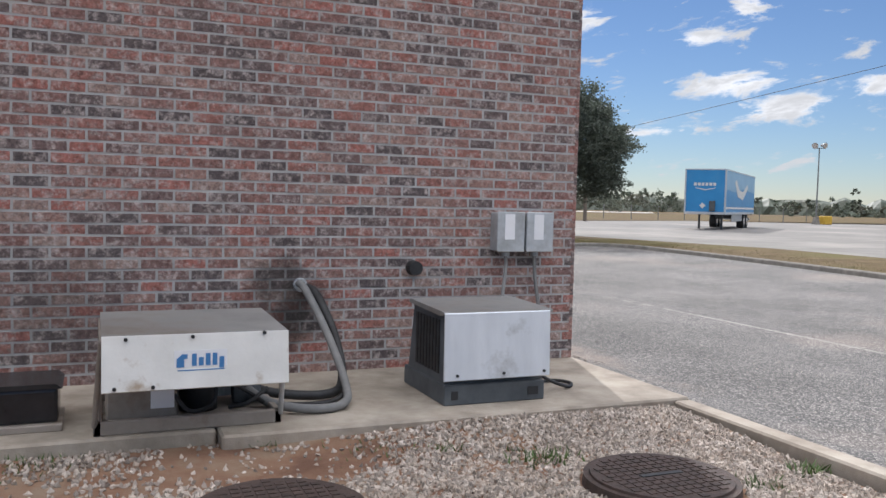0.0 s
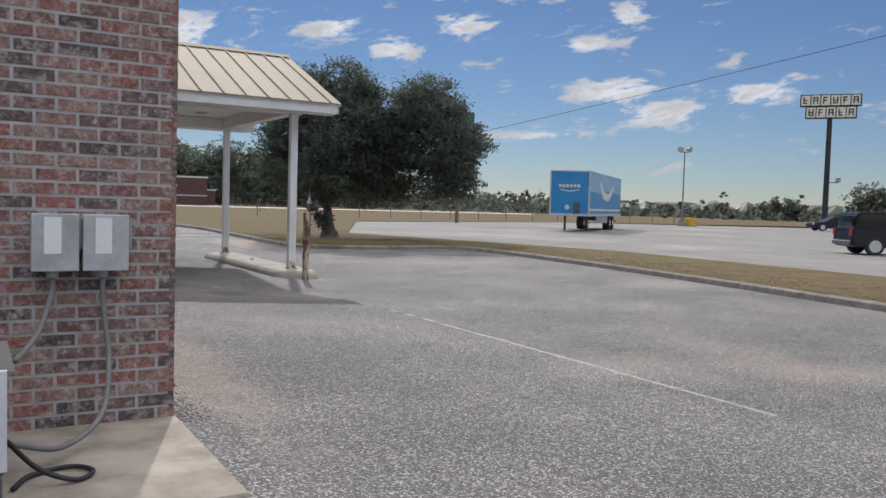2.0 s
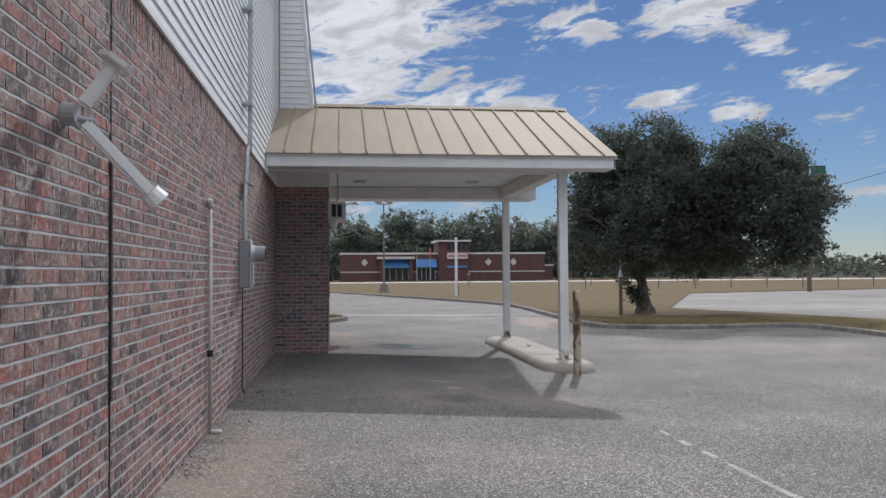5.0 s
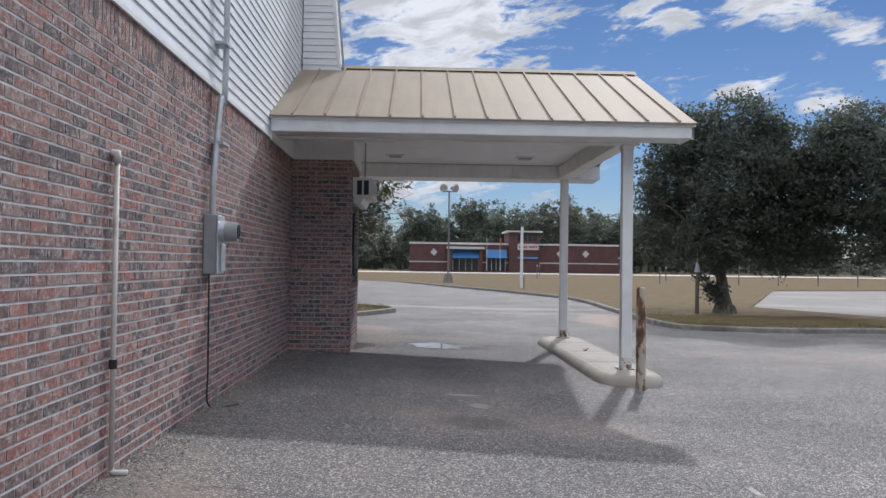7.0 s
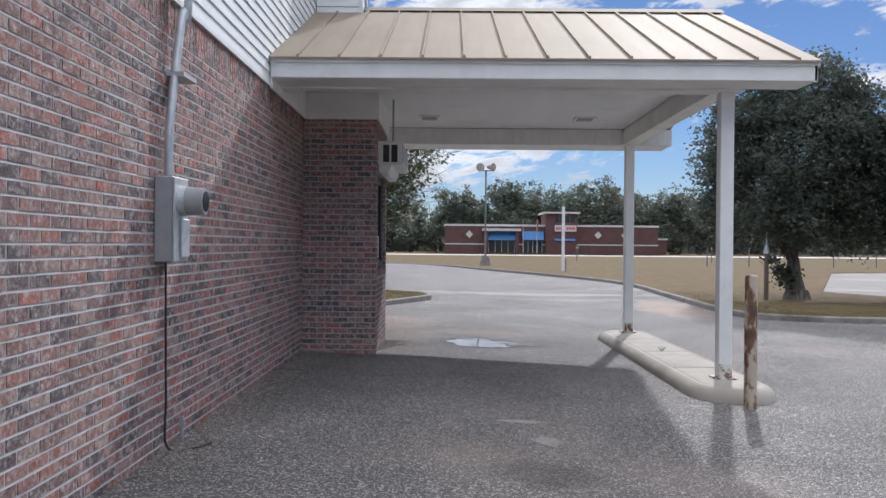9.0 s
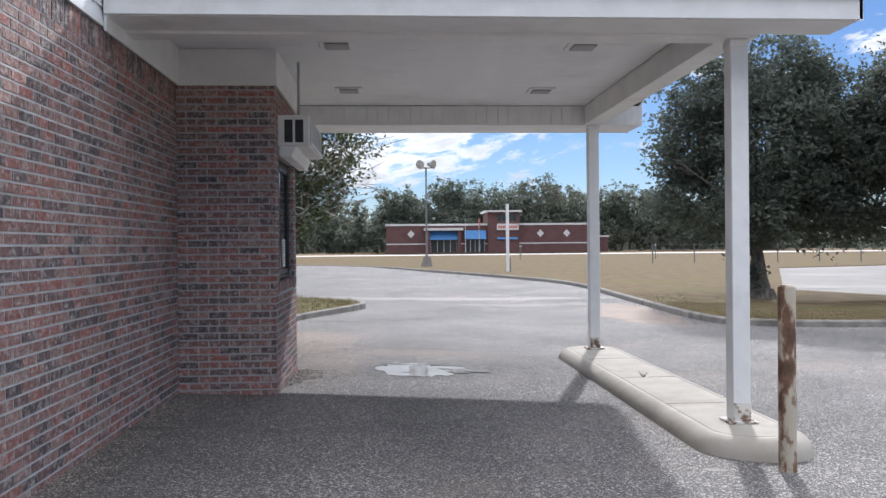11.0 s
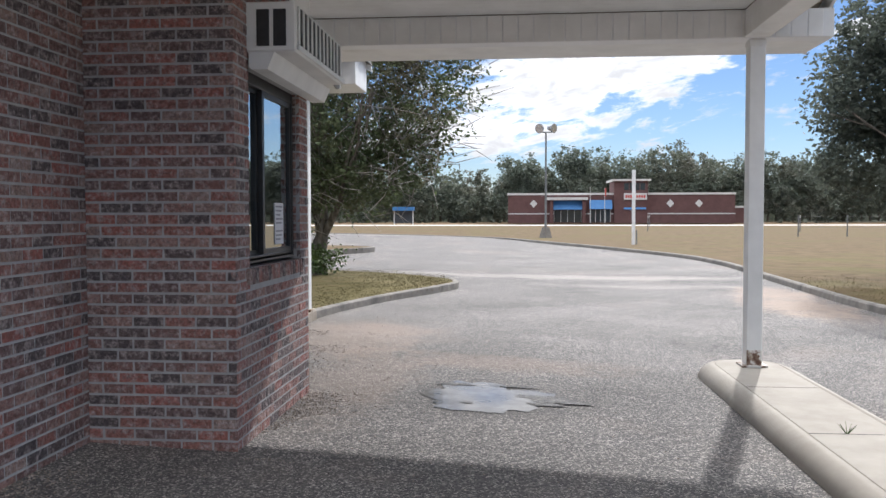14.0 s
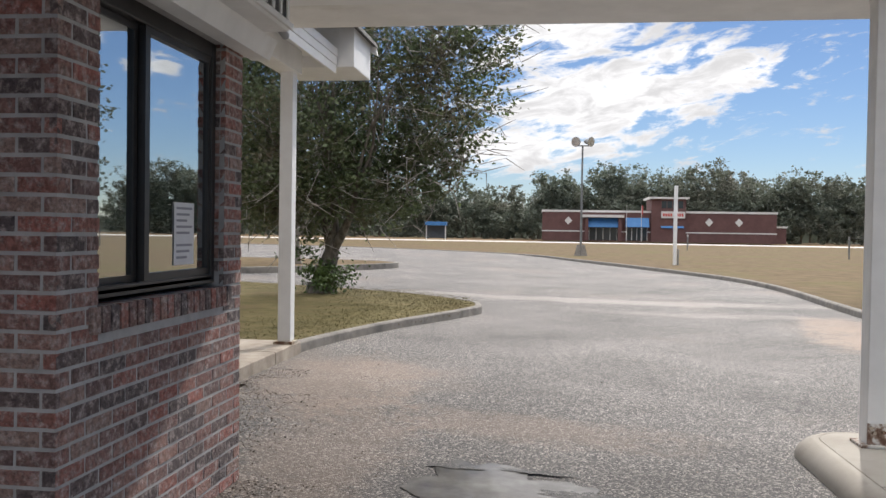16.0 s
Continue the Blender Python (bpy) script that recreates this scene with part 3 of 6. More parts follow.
def thing(name, label, category, group="", at=(0, 0, 0)):
    ob = new(name)
    ob.empty_display_size = 0.1
    ob.location = at
    return tagged(ob, label, category, group)


def setting(name, bm, mat, label, category, smooth=False):
    return tagged(part(name, bm, mat, smooth=smooth), label, category, kind="structure")


def B():
    return bmesh.new()


def raw(name, verts, faces, mat, parent=None, label="", category="", kind=""):
    me = bpy.data.meshes.new(name)
    me.from_pydata(verts, [], faces)
    me.materials.append(mat)
    ob = new(name, me)
    if parent:
        ob.parent = parent
    return tagged(ob, label, category, kind=kind)


# ---- the plan ----
PX, PY0, PY1 = 4.60, 19.45, 21.27    # the bay at the drive-up window
BRICK_TOP = 3.15
COURSE, PITCH, JOINT = 0.0718, 0.2045, 0.0155


def ground_z(x, y):
    """The paving falls from the wall to the drive's outer edge."""
    lift = 0.11 * math.exp(-((max(x, WX) - WX) / 0.55) ** 2) * min(1.0, max(0.0, (7.6 - y) / 1.6)) if -9 < y < 7.6 else 0.0
    fall = 0.0085 * (min(max(y, 22.0), 40.0) - 22.0) * (1 - min(max((x - 5.0) / 5.0, 0.0), 1.0))
    return 0.04 - 0.044 * (min(max(x, WX), 9.0) - WX) + lift - fall


def sheet(name, xs, ys, z, mat, label, category, keep=None):
    verts = [(x, y, z(x, y)) for y in ys for x in xs]
    n = len(xs)
    faces = [(j * n + i, j * n + i + 1, (j + 1) * n + i + 1, (j + 1) * n + i) for j in range(len(ys) - 1) for i in range(n - 1)
             if keep is None or keep((xs[i] + xs[i + 1]) / 2, (ys[j] + ys[j + 1]) / 2)]
    return raw(name, verts, faces, mat, None, label, category, "structure")


def steps(a, b, n):
    return [a + (b - a) * i / n for i in range(n + 1)]


# ---- ground ----
far_x = [-900, -300, -60, -20] + steps(3.6, 9, 6) + [24, 60, 150, 400, 900]
far_y = [-900, -200, -40] + steps(-20, 90, 22) + [140, 260, 500, 900]
sheet("ground", far_x, far_y, lambda x, y: -0.26 if x > 3 else -0.19, FIELD, "flat dry tan grass field reaching the tree line", "ground")
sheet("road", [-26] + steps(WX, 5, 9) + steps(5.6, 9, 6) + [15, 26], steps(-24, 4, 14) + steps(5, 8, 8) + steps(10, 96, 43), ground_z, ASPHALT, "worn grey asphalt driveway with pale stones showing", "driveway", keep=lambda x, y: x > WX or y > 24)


def polygon(name, pts, z, mat, label, category):
    bm = B()
    vs = [bm.verts.new((x, y, z)) for x, y in pts]
    f = bm.faces.new(vs)
    if f.normal.z < 0:
        f.normal_flip()
    bmesh.ops.triangulate(bm, faces=bm.faces)
    bmesh.ops.recalc_face_normals(bm, faces=bm.faces)
    for f in bm.faces:
        if f.normal.z < 0:
            f.normal_flip()
    return setting(name, bm, mat, label, category)


def kerb(name, line, z_top, label, width=0.16, z_low=None):
    """A kerb along a line, with a rounded outer lip."""
    pts = smooth_line([(x, y, 0) for x, y in line], 6)
    verts, faces = [], []
    for i, p in enumerate(pts):
        d = (pts[min(i + 1, len(pts) - 1)] - pts[max(i - 1, 0)]).normalized()
        side = Vector((-d.y, d.x, 0))
        top = z_top(p.y) if callable(z_top) else z_top
        low = (ground_z(p.x, p.y) if z_low is None else z_low) - 0.05
        for off, z in ((width / 2, low), (width / 2 - 0.012, top - 0.03), (width / 2 - 0.045, top), (-width / 2 + 0.02, top), (-width / 2, top - 0.02), (-width / 2, low)):
            q = p + side * off
            verts.append((q.x, q.y, z))
    for i in range(len(pts) - 1):
        for k in range(5):
            faces.append((i * 6 + k, i * 6 + k + 1, (i + 1) * 6 + k + 1, (i + 1) * 6 + k))
    ob = raw(name, verts, faces, KERB, None, label, "kerb", "structure")
    bm = bmesh.new()
    bm.from_mesh(ob.data)
    bmesh.ops.recalc_face_normals(bm, faces=bm.faces)
    bm.to_mesh(ob.data)
    bm.free()
    return ob


right_kerb = [(16.2, 8), (17.3, 14), (18.2, 20), (18.6, 25.5), (18.0, 27.2), (15.4, 27.0), (13.3, 27.6), (12.6, 29.2), (12.9, 36), (13.3, 44), (12.4, 51), (8, 66), (2.8, 78), (-14, 92), (-40, 99)]
kerb("kerb_east", [(13.2, -22), (14.6, -4)] + right_kerb, -0.06, "low weathered concrete kerb along the dry grass")
edge = [(p.x, p.y) for p in smooth_line([(x, y, 0) for x, y in [(13.2, -22), (14.6, -4)] + right_kerb], 6)]
polygon("grass_east", edge + [(-200, 110), (-300, 139), (300, 139), (300, 75), (60, 74), (30, 62), (19, 38.5), (21.5, 31), (23.5, 24), (22.5, 5), (19.5, -22)], -0.075, GRASS, "dry yellow-green grass verge beside the drive", "grass")
polygon("parking_lot", [(19, 38.5), (21.5, 31), (23.5, 24), (22.5, 5), (19.5, -22), (140, -40), (140, 60), (60, 74), (30, 62)], -0.11, LOT, "pale concrete parking lot beyond the verge", "parking lot")
polygon("highway", [(-500, 139), (104, 139), (112, 151), (-500, 151)], 0.02, ROADWHITE, "pale concrete highway across the field", "road")
left_kerb = [(3.42, 25.2), (3.42, 26.4), (3.95, 29.0), (4.75, 31.6), (4.98, 33.0), (4.4, 34.4), (2.0, 36.4), (-4, 39.0), (-14, 41)]
kerb("kerb_west", left_kerb, lambda y: 0.14 - 0.014 * min(max(y - 25.4, 0.0), 8.0), "concrete kerb curving round the lawn island")
lawn = [(p.x, p.y) for p in smooth_line([(x, y, 0) for x, y in left_kerb], 6)]
polygon("lawn_island", lawn + [(-14, 25.2)], 0.02, LAWN, "short dry lawn island with a tree", "lawn")
isle = [(-16, 42.2), (-8, 42.8), (-3.5, 45.0), (-0.3, 50.0), (-0.6, 52.2), (-4, 53.5), (-16, 55)]
kerb("kerb_island", isle, 0.12, "concrete kerb of the far planted island")
polygon("far_island", [(p.x, p.y) for p in smooth_line([(x, y, 0) for x, y in isle], 6)], 0.105, GRASS, "dry grass island across the drive", "lawn")

# worn parking line on the asphalt
bm = B()
for k in range(26):
    y0, y1 = 5.2 + 0.26 * k, 5.2 + 0.26 * (k + 1) - 0.004
    if random.random() < 0.25:
        continue
    w = 0.022 + 0.014 * random.random()
    x = 8.12 + 0.008 * math.sin(k)
    z = ground_z(x, y0) + 0.004
    bm.faces.new([bm.verts.new(p) for p in ((x - w, y0, z), (x + w, y0, z), (x + w * 0.95, y1, z), (x - w, y1, z))])
setting("line_marking", bm, YELLOWLINE, "worn pale paint line on the asphalt", "line marking")


# loose grit along the wall's foot, and cracks in the asphalt
def debris():
    rng = random.Random(19)
    verts, faces = [], []
    for i in range(15000):
        side = rng.random()
        if side < 0.45:
            y = rng.uniform(WY, 19.4)
            x = WX + abs(rng.gauss(0, 0.16)) + 0.005
            if noise.noise(Vector((y * 0.8, 0, 7))) < -0.15:
                continue
        elif side < 0.72:
            y = rng.uniform(19.3, 25.0)
            x = (PX if y < PY1 else 3.55) + abs(rng.gauss(0, 0.22 if y < PY1 else 0.5)) + 0.005
            if noise.noise(Vector((x * 1.3, y * 1.1, 4))) < -0.1:
                continue
        else:
            y = rng.uniform(4.0, 30.0)
            x = rng.uniform(4.2, 12.0)
        r = rng.uniform(0.003, 0.008)
        z = ground_z(x, y) + r * 0.3
        n = len(verts)
        e = Euler((rng.uniform(0, 6), rng.uniform(0, 6), rng.uniform(0, 6))).to_matrix()
        for p in ((1, 0, -0.4), (-0.5, 0.87, -0.4), (-0.5, -0.87, -0.4), (0, 0, 0.8)):
            q = e @ (Vector(p) * r)
            verts.append((x + q.x * 1.4, y + q.y, z + q.z * 0.8))
        faces.extend([(n, n + 1, n + 3), (n + 1, n + 2, n + 3), (n + 2, n, n + 3), (n, n + 2, n + 1)])
    raw("grit", verts, faces, GRIT, None, "loose grit and dead leaf bits on the asphalt", "grit", "stuff")
    for k, (x0, y0, x1, y1) in enumerate(((4.2, 11.3, 8.6, 10.3), (8.6, 10.3, 14.5, 9.4), (5.6, 26.4, 9.8, 26.0), (9.5, 15.5, 14.0, 18.5), (6.9, 7.5, 7.4, 10.6))):
        verts, faces, m = [], [], 60
        for i in range(m + 1):
            u = i / m
            x, y = x0 + (x1 - x0) * u, y0 + (y1 - y0) * u
            d = Vector((x1 - x0, y1 - y0)).normalized()
            w = 0.10 * noise.noise(Vector((u * 5, k, 0))) + 0.035 * noise.noise(Vector((u * 23, k, 2)))
            h = 0.003 + 0.004 * abs(noise.noise(Vector((u * 11, k, 5))))
            for sgn in (-1, 1):
                px, py = x - d.y * (w + sgn * h), y + d.x * (w + sgn * h)
                verts.append((px, py, ground_z(px, py) + 0.003))
        for i in range(m):
            faces.append((2 * i, 2 * i + 1, 2 * i + 3, 2 * i + 2))
        raw("crack", verts, faces, BLACK, None, "thin dark crack wandering across the asphalt", "crack", "structure")


debris()


# ---- brickwork ----
def brick_mesh(name, length, height, depth, mat):
    bm = B()
    box(bm, 0, length, -depth, 0, 0, height)
    bmesh.ops.delete(bm, geom=[f for f in bm.faces if f.normal.y < -0.9], context="FACES")
    for v in bm.verts:
        if v.co.y > -0.001:
            v.co += Vector((random.uniform(-1, 1) * 0.0018, random.uniform(-1, 1) * 0.001, random.uniform(-1, 1) * 0.0015))
    return mesh_of(name, bm, mat)


def courses(z0, z1):
    n = int(round((z1 - z0) / COURSE))
    return [(i, z0 + i * COURSE) for i in range(n)]


def brickwork(wall, origin, run, length, z0, z1, near, openings=(), phase=0, soldier=False):
    """Bricks in running bond on a wall face. run: unit vector along the wall, its outward side is to the right of run turned by -90 degrees.
    near: stretch along the wall whose bricks are parts of their own, up to 300; the others are joined."""
    run = Vector(run)
    out = Vector((run.y, -run.x, 0))
    basis = Matrix((run, out, Vector((0, 0, 1)))).transposed().to_4x4()
    sizes = {}
    verts, faces, singles = [], [], 0

    def lay(u, z, le, h):
        nonlocal singles
        jit = random.uniform(-0.0012, 0.0024)
        base = Vector(origin) + run * u + out * jit + Vector((0, 0, z))
        if near[0] <= u <= near[1] and near[2] <= z <= near[3] and singles < 300:
            key = (round(le, 2), round(h, 2), random.randrange(3))
            if key not in sizes:
                sizes[key] = brick_mesh("brick", le, h, 0.03, BRICK_O)
            ob = new("brick", sizes[key])
            ob.matrix_world = Matrix.Translation(base) @ basis
            ob.parent = wall
            singles += 1
            return
        n = len(verts)
        for dv in (0, h):
            for du, dd in ((0, -0.03), (0, 0), (le, 0), (le, -0.03)):
                q = base + run * (du + random.uniform(-0.0015, 0.0015)) + out * dd + Vector((0, 0, dv + random.uniform(-0.0013, 0.0013)))
                verts.append(tuple(q))
        faces.extend([(n, n + 1, n + 5, n + 4), (n + 1, n + 2, n + 6, n + 5), (n + 2, n + 3, n + 7, n + 6), (n + 4, n + 5, n + 6, n + 7), (n + 3, n + 2, n + 1, n)])

    def blocked(u0, u1, z, h):
        for a, b, lo, hi in openings:
            if z + h > lo + 0.01 and z < hi - 0.01 and u1 > a + 0.01 and u0 < b - 0.01:
                return (a, b)
        return None

    top = z1 - (0.205 if soldier else 0)
    for i, z in courses(z0, top):
        h = COURSE - JOINT
        u = -PITCH / 2 if (i + phase) % 2 else 0.0
        while u < length - 0.02:
            a, b = max(u, 0.0), min(u + PITCH - JOINT, length)
            hole = blocked(a, b, z, h)
            if hole:
                if hole[0] - a > 0.03:
                    lay(a, z, hole[0] - a, h)
                if b - hole[1] > 0.03:
                    lay(hole[1], z, b - hole[1], h)
            elif b - a > 0.03:
                lay(a, z, b - a, h)
            u += PITCH
    if soldier:
        u = 0.0
        while u < length - 0.05:
            lay(u, top + JOINT / 2, COURSE - JOINT, 0.19)
            u += COURSE
    raw("brick_field", verts, faces, BRICK_I, wall, "joined bricks of the wall", "", "stuff")


def wall_core(name, x0, x1, y0, y1, z0, z1, label):
    return setting(name, box(B(), x0, x1, y0, y1, z0, z1), MORTAR, label, "wall")


IN = 0.003
wall_back = wall_core("wall_back", -9.0, WX - IN, WY + IN, WY + 0.25, -0.3, BRICK_TOP, "mottled red and charcoal brick back wall with grey mortar")
wall_side = wall_core("wall_side", WX - 0.25, WX - IN, WY + 0.25, 22.3, -0.3, BRICK_TOP, "long mottled red brick side wall with grey mortar")
bay_front = wall_core("wall_bay_front", WX - IN, PX - IN, PY0 + IN, PY0 + 0.2, -0.3, BRICK_TOP, "dark mottled brick front of the drive-up bay")
W0, W1, WZ0, WZ1 = 19.73, 21.02, 1.16, 2.46
bay_side = setting("wall_bay_side", box(box(box(box(B(), PX - 0.2, PX - IN, PY0 + 0.2, W0, -0.3, BRICK_TOP), PX - 0.2, PX - IN, W1, PY1 - IN, -0.3, BRICK_TOP),
                   PX - 0.2, PX - IN, W0, W1, -0.3, WZ0 - 0.03), PX - 0.2, PX - IN, W0, W1, WZ1, BRICK_TOP), MORTAR, "red brick side of the drive-up bay with a window", "wall")
bay_rear = wall_core("wall_bay_rear", WX, PX - 0.2, PY1 - 0.2, PY1 - IN, -0.3, BRICK_TOP, "brick return of the drive-up bay")
wall_front = wall_core("wall_front", -9.0, WX - 0.25, 22.1, 22.3, -0.3, BRICK_TOP, "plain brick front wall under the porch")
setting("wall_west", box(B(), -9.2, -9.0, WY, 22.3, -0.3, 6.0), MORTAR, "plain outer wall closing the building", "wall")


# ---- upper walls, siding, roof of the building ----
def siding(name, axis, fixed, a, b, z0, z1, label, step=0.115, sign=1):
    """Lapped horizontal boards, each tilted out at its foot."""
    root = setting(name, box(B(), *((fixed - 0.12, fixed - 0.03, a, b) if axis == "x" else (a, b, fixed + 0.03, fixed + 0.12)), z0, z1), VINYL, label, "wall")
    z = z0
    while z < z1 - 0.01:
        o = [(fixed - 0.03 * sign, z), (fixed + 0.012 * sign, z), (fixed + 0.012 * sign, z + 0.006), (fixed - 0.002 * sign, z + step), (fixed - 0.03 * sign, z + step)]
        part("board", prism(B(), o, "y" if axis == "x" else "x", a, b), VINYL, root)
        z += step
    return root


siding("wall_side_upper", "x", WX, WY, 22.3, BRICK_TOP + 0.03, 7.6, "white lapped vinyl siding above the brick")
siding("wall_back_upper", "y", WY, -9.0, WX - 0.03, BRICK_TOP + 0.03, 7.6, "white lapped vinyl siding over the back wall", sign=-1)
setting("trim", box(B(), WX - 0.03, WX + 0.022, WY, 17.28, BRICK_TOP - 0.005, BRICK_TOP + 0.032), WHITE, "white starter strip between brick and siding", "trim")
setting("roof", box(B(), -9.3, WX - 0.12, WY - 0.1, 22.4, 7.55, 7.75), SHINGLE, "dark shingle roof closing the building", "roof")
gable = setting("wall_upper_bay", prism(B(), [(WX + 0.02, 4.3), (4.31, 4.3), (3.99, 7.9), (WX + 0.02, 7.9)], "y", 20.37, 22.0), VINYL, "white boarded gable return above the canopy", "wall")
for k in range(31):
    z = 4.3 + 0.115 * k
    o = [(20.366, z), (20.345, z), (20.345, z + 0.005), (20.358, z + 0.113), (20.366, z + 0.113)]
    part("board", prism(B(), o, "x", WX + 0.02, 4.30 - 0.089 * (z + 0.11 - 4.3)), VINYL, gable)
bm = prism(B(), [(4.30, 4.3), (4.36, 4.3), (4.04, 7.9), (3.98, 7.9)], "y", 20.33, 20.42)
part("corner_trim", bm, WHITE, gable)
part("downspout", pipe(B(), [(4.375, 20.40, 4.6), (4.075, 20.40, 7.9)], 0.02, 8), GREY, gable)

# ---- pad, gravel, covers ----
bm = B()
box(bm, -6, 0.78, 4.42, WY + 0.02, -0.2, 0.19, 0.012)
box(bm, 0.79, WX + 0.02, 4.29, WY + 0.02, -0.2, 0.19, 0.012)
setting("pavement", bm, CONCRETE, "stained tan concrete pad along the wall", "slab")
setting("kerb_gravel", box(B(), 3.52, WX + 0.02, -8, 4.288, -0.2, 0.178, 0.012), CONCRETE, "narrow concrete edging beside the gravel", "kerb")
def gravel_z(x, y):
    """The gravel is uneven and banked up against the pad."""
    bank = 0.05 * min(1.0, max(0.0, (x - 0.9) / 1.2)) * min(1.0, max(0.0, (y - 3.7) / 0.6))
    return 0.115 + 0.03 * noise.noise(Vector((x, y, 0.115)) * 1.3) + bank


bm = B()
bmesh.ops.create_grid(bm, x_segments=40, y_segments=40, size=1, matrix=Matrix.LocRotScale((-1.25, -1.8, 0.115), None, (4.74, 6.2, 1)))
for v in bm.verts:
    v.co.z = gravel_z(v.co.x, v.co.y)
setting("gravel_bed", bm, DIRT, "red clay soil under the gravel", "ground")


def pebbles():
    verts, faces = [], []
    for i in range(66000):
        x = 3.47 - abs(random.gauss(0, 2.1)) if i % 3 else random.uniform(-1.6, 3.47)
        y = random.uniform(1.9, 4.4)
        if i >= 46000:
            x, y = random.uniform(-5.4, 3.47), random.uniform(-6.5, 1.95)
        if x < -5.4 or (x < 0.78 and y > 4.40) or (x >= 0.78 and y > 4.27):
            continue
        bare = noise.noise(Vector((x * 0.9, y * 1.1, 3)))
        bare += 0.22 * max(0.0, min(1.0, (2.0 - x) / 1.6)) * max(0.0, min(1.0, (y - 2.0) / 1.2))
        if bare > 0.06 and random.random() < min(0.93, bare * 3.4) and x < 2.3:
            continue
        if any((x - a) ** 2 + (y - b) ** 2 < 0.37 ** 2 for a, b in ((2.58, 3.17), (0.88, 3.35))):
            continue
        r = random.uniform(0.007, 0.019)
        z = gravel_z(x, y) + r * 0.2
        e = Euler((random.uniform(0, 6), random.uniform(0, 6), random.uniform(0, 6))).to_matrix()
        sc = (r * random.uniform(0.9, 1.5), r * random.uniform(0.7, 1.1), r * random.uniform(0.45, 0.8))
        n = len(verts)
        for p in ((1, 0, 0), (-1, 0, 0), (0, 1, 0), (0, -1, 0), (0, 0, 1), (0, 0, -1)):
            q = e @ Vector((p[0] * sc[0], p[1] * sc[1], p[2] * sc[2]))
            verts.append((x + q.x, y + q.y, z + q.z))
        for f in ((0, 2, 4), (2, 1, 4), (1, 3, 4), (3, 0, 4), (2, 0, 5), (1, 2, 5), (3, 1, 5), (0, 3, 5)):
            faces.append(tuple(n + k for k in f))
    raw("gravel", verts, faces, GRAVEL, None, "loose white and tan gravel over clay", "gravel", "stuff")


pebbles()


def manhole(x, y, z):
    t = thing("manhole_cover", "round rust-brown cast iron cover set in gravel", "manhole cover", "covers in the gravel", (x, y, z))
    bm = B()
    tube(bm, (0, 0, -0.09), (0, 0, 0.018), 0.36, 0.35, 48)
    part("frame", bm, RUSTLID, t)
    bm = B()
    tube(bm, (0, 0, 0), (0, 0, 0.03), 0.325, 0.32, 48)
    for i in range(-6, 7):
        for j in range(-6, 7):
            if (i * i + j * j) < 37 and not (abs(i) < 3 and j == 0):
                box(bm, i * 0.048 - 0.018, i * 0.048 + 0.018, j * 0.048 - 0.018, j * 0.048 + 0.018, 0.028, 0.034)
    lid = part("lid", bm, RUSTLID, t)
    part("lift_slot", box(B(), -0.11, 0.11, -0.014, 0.014, 0.03, 0.0345), BLACK, lid)


manhole(2.58, 3.17, 0.135)
manhole(0.88, 3.35, 0.135)


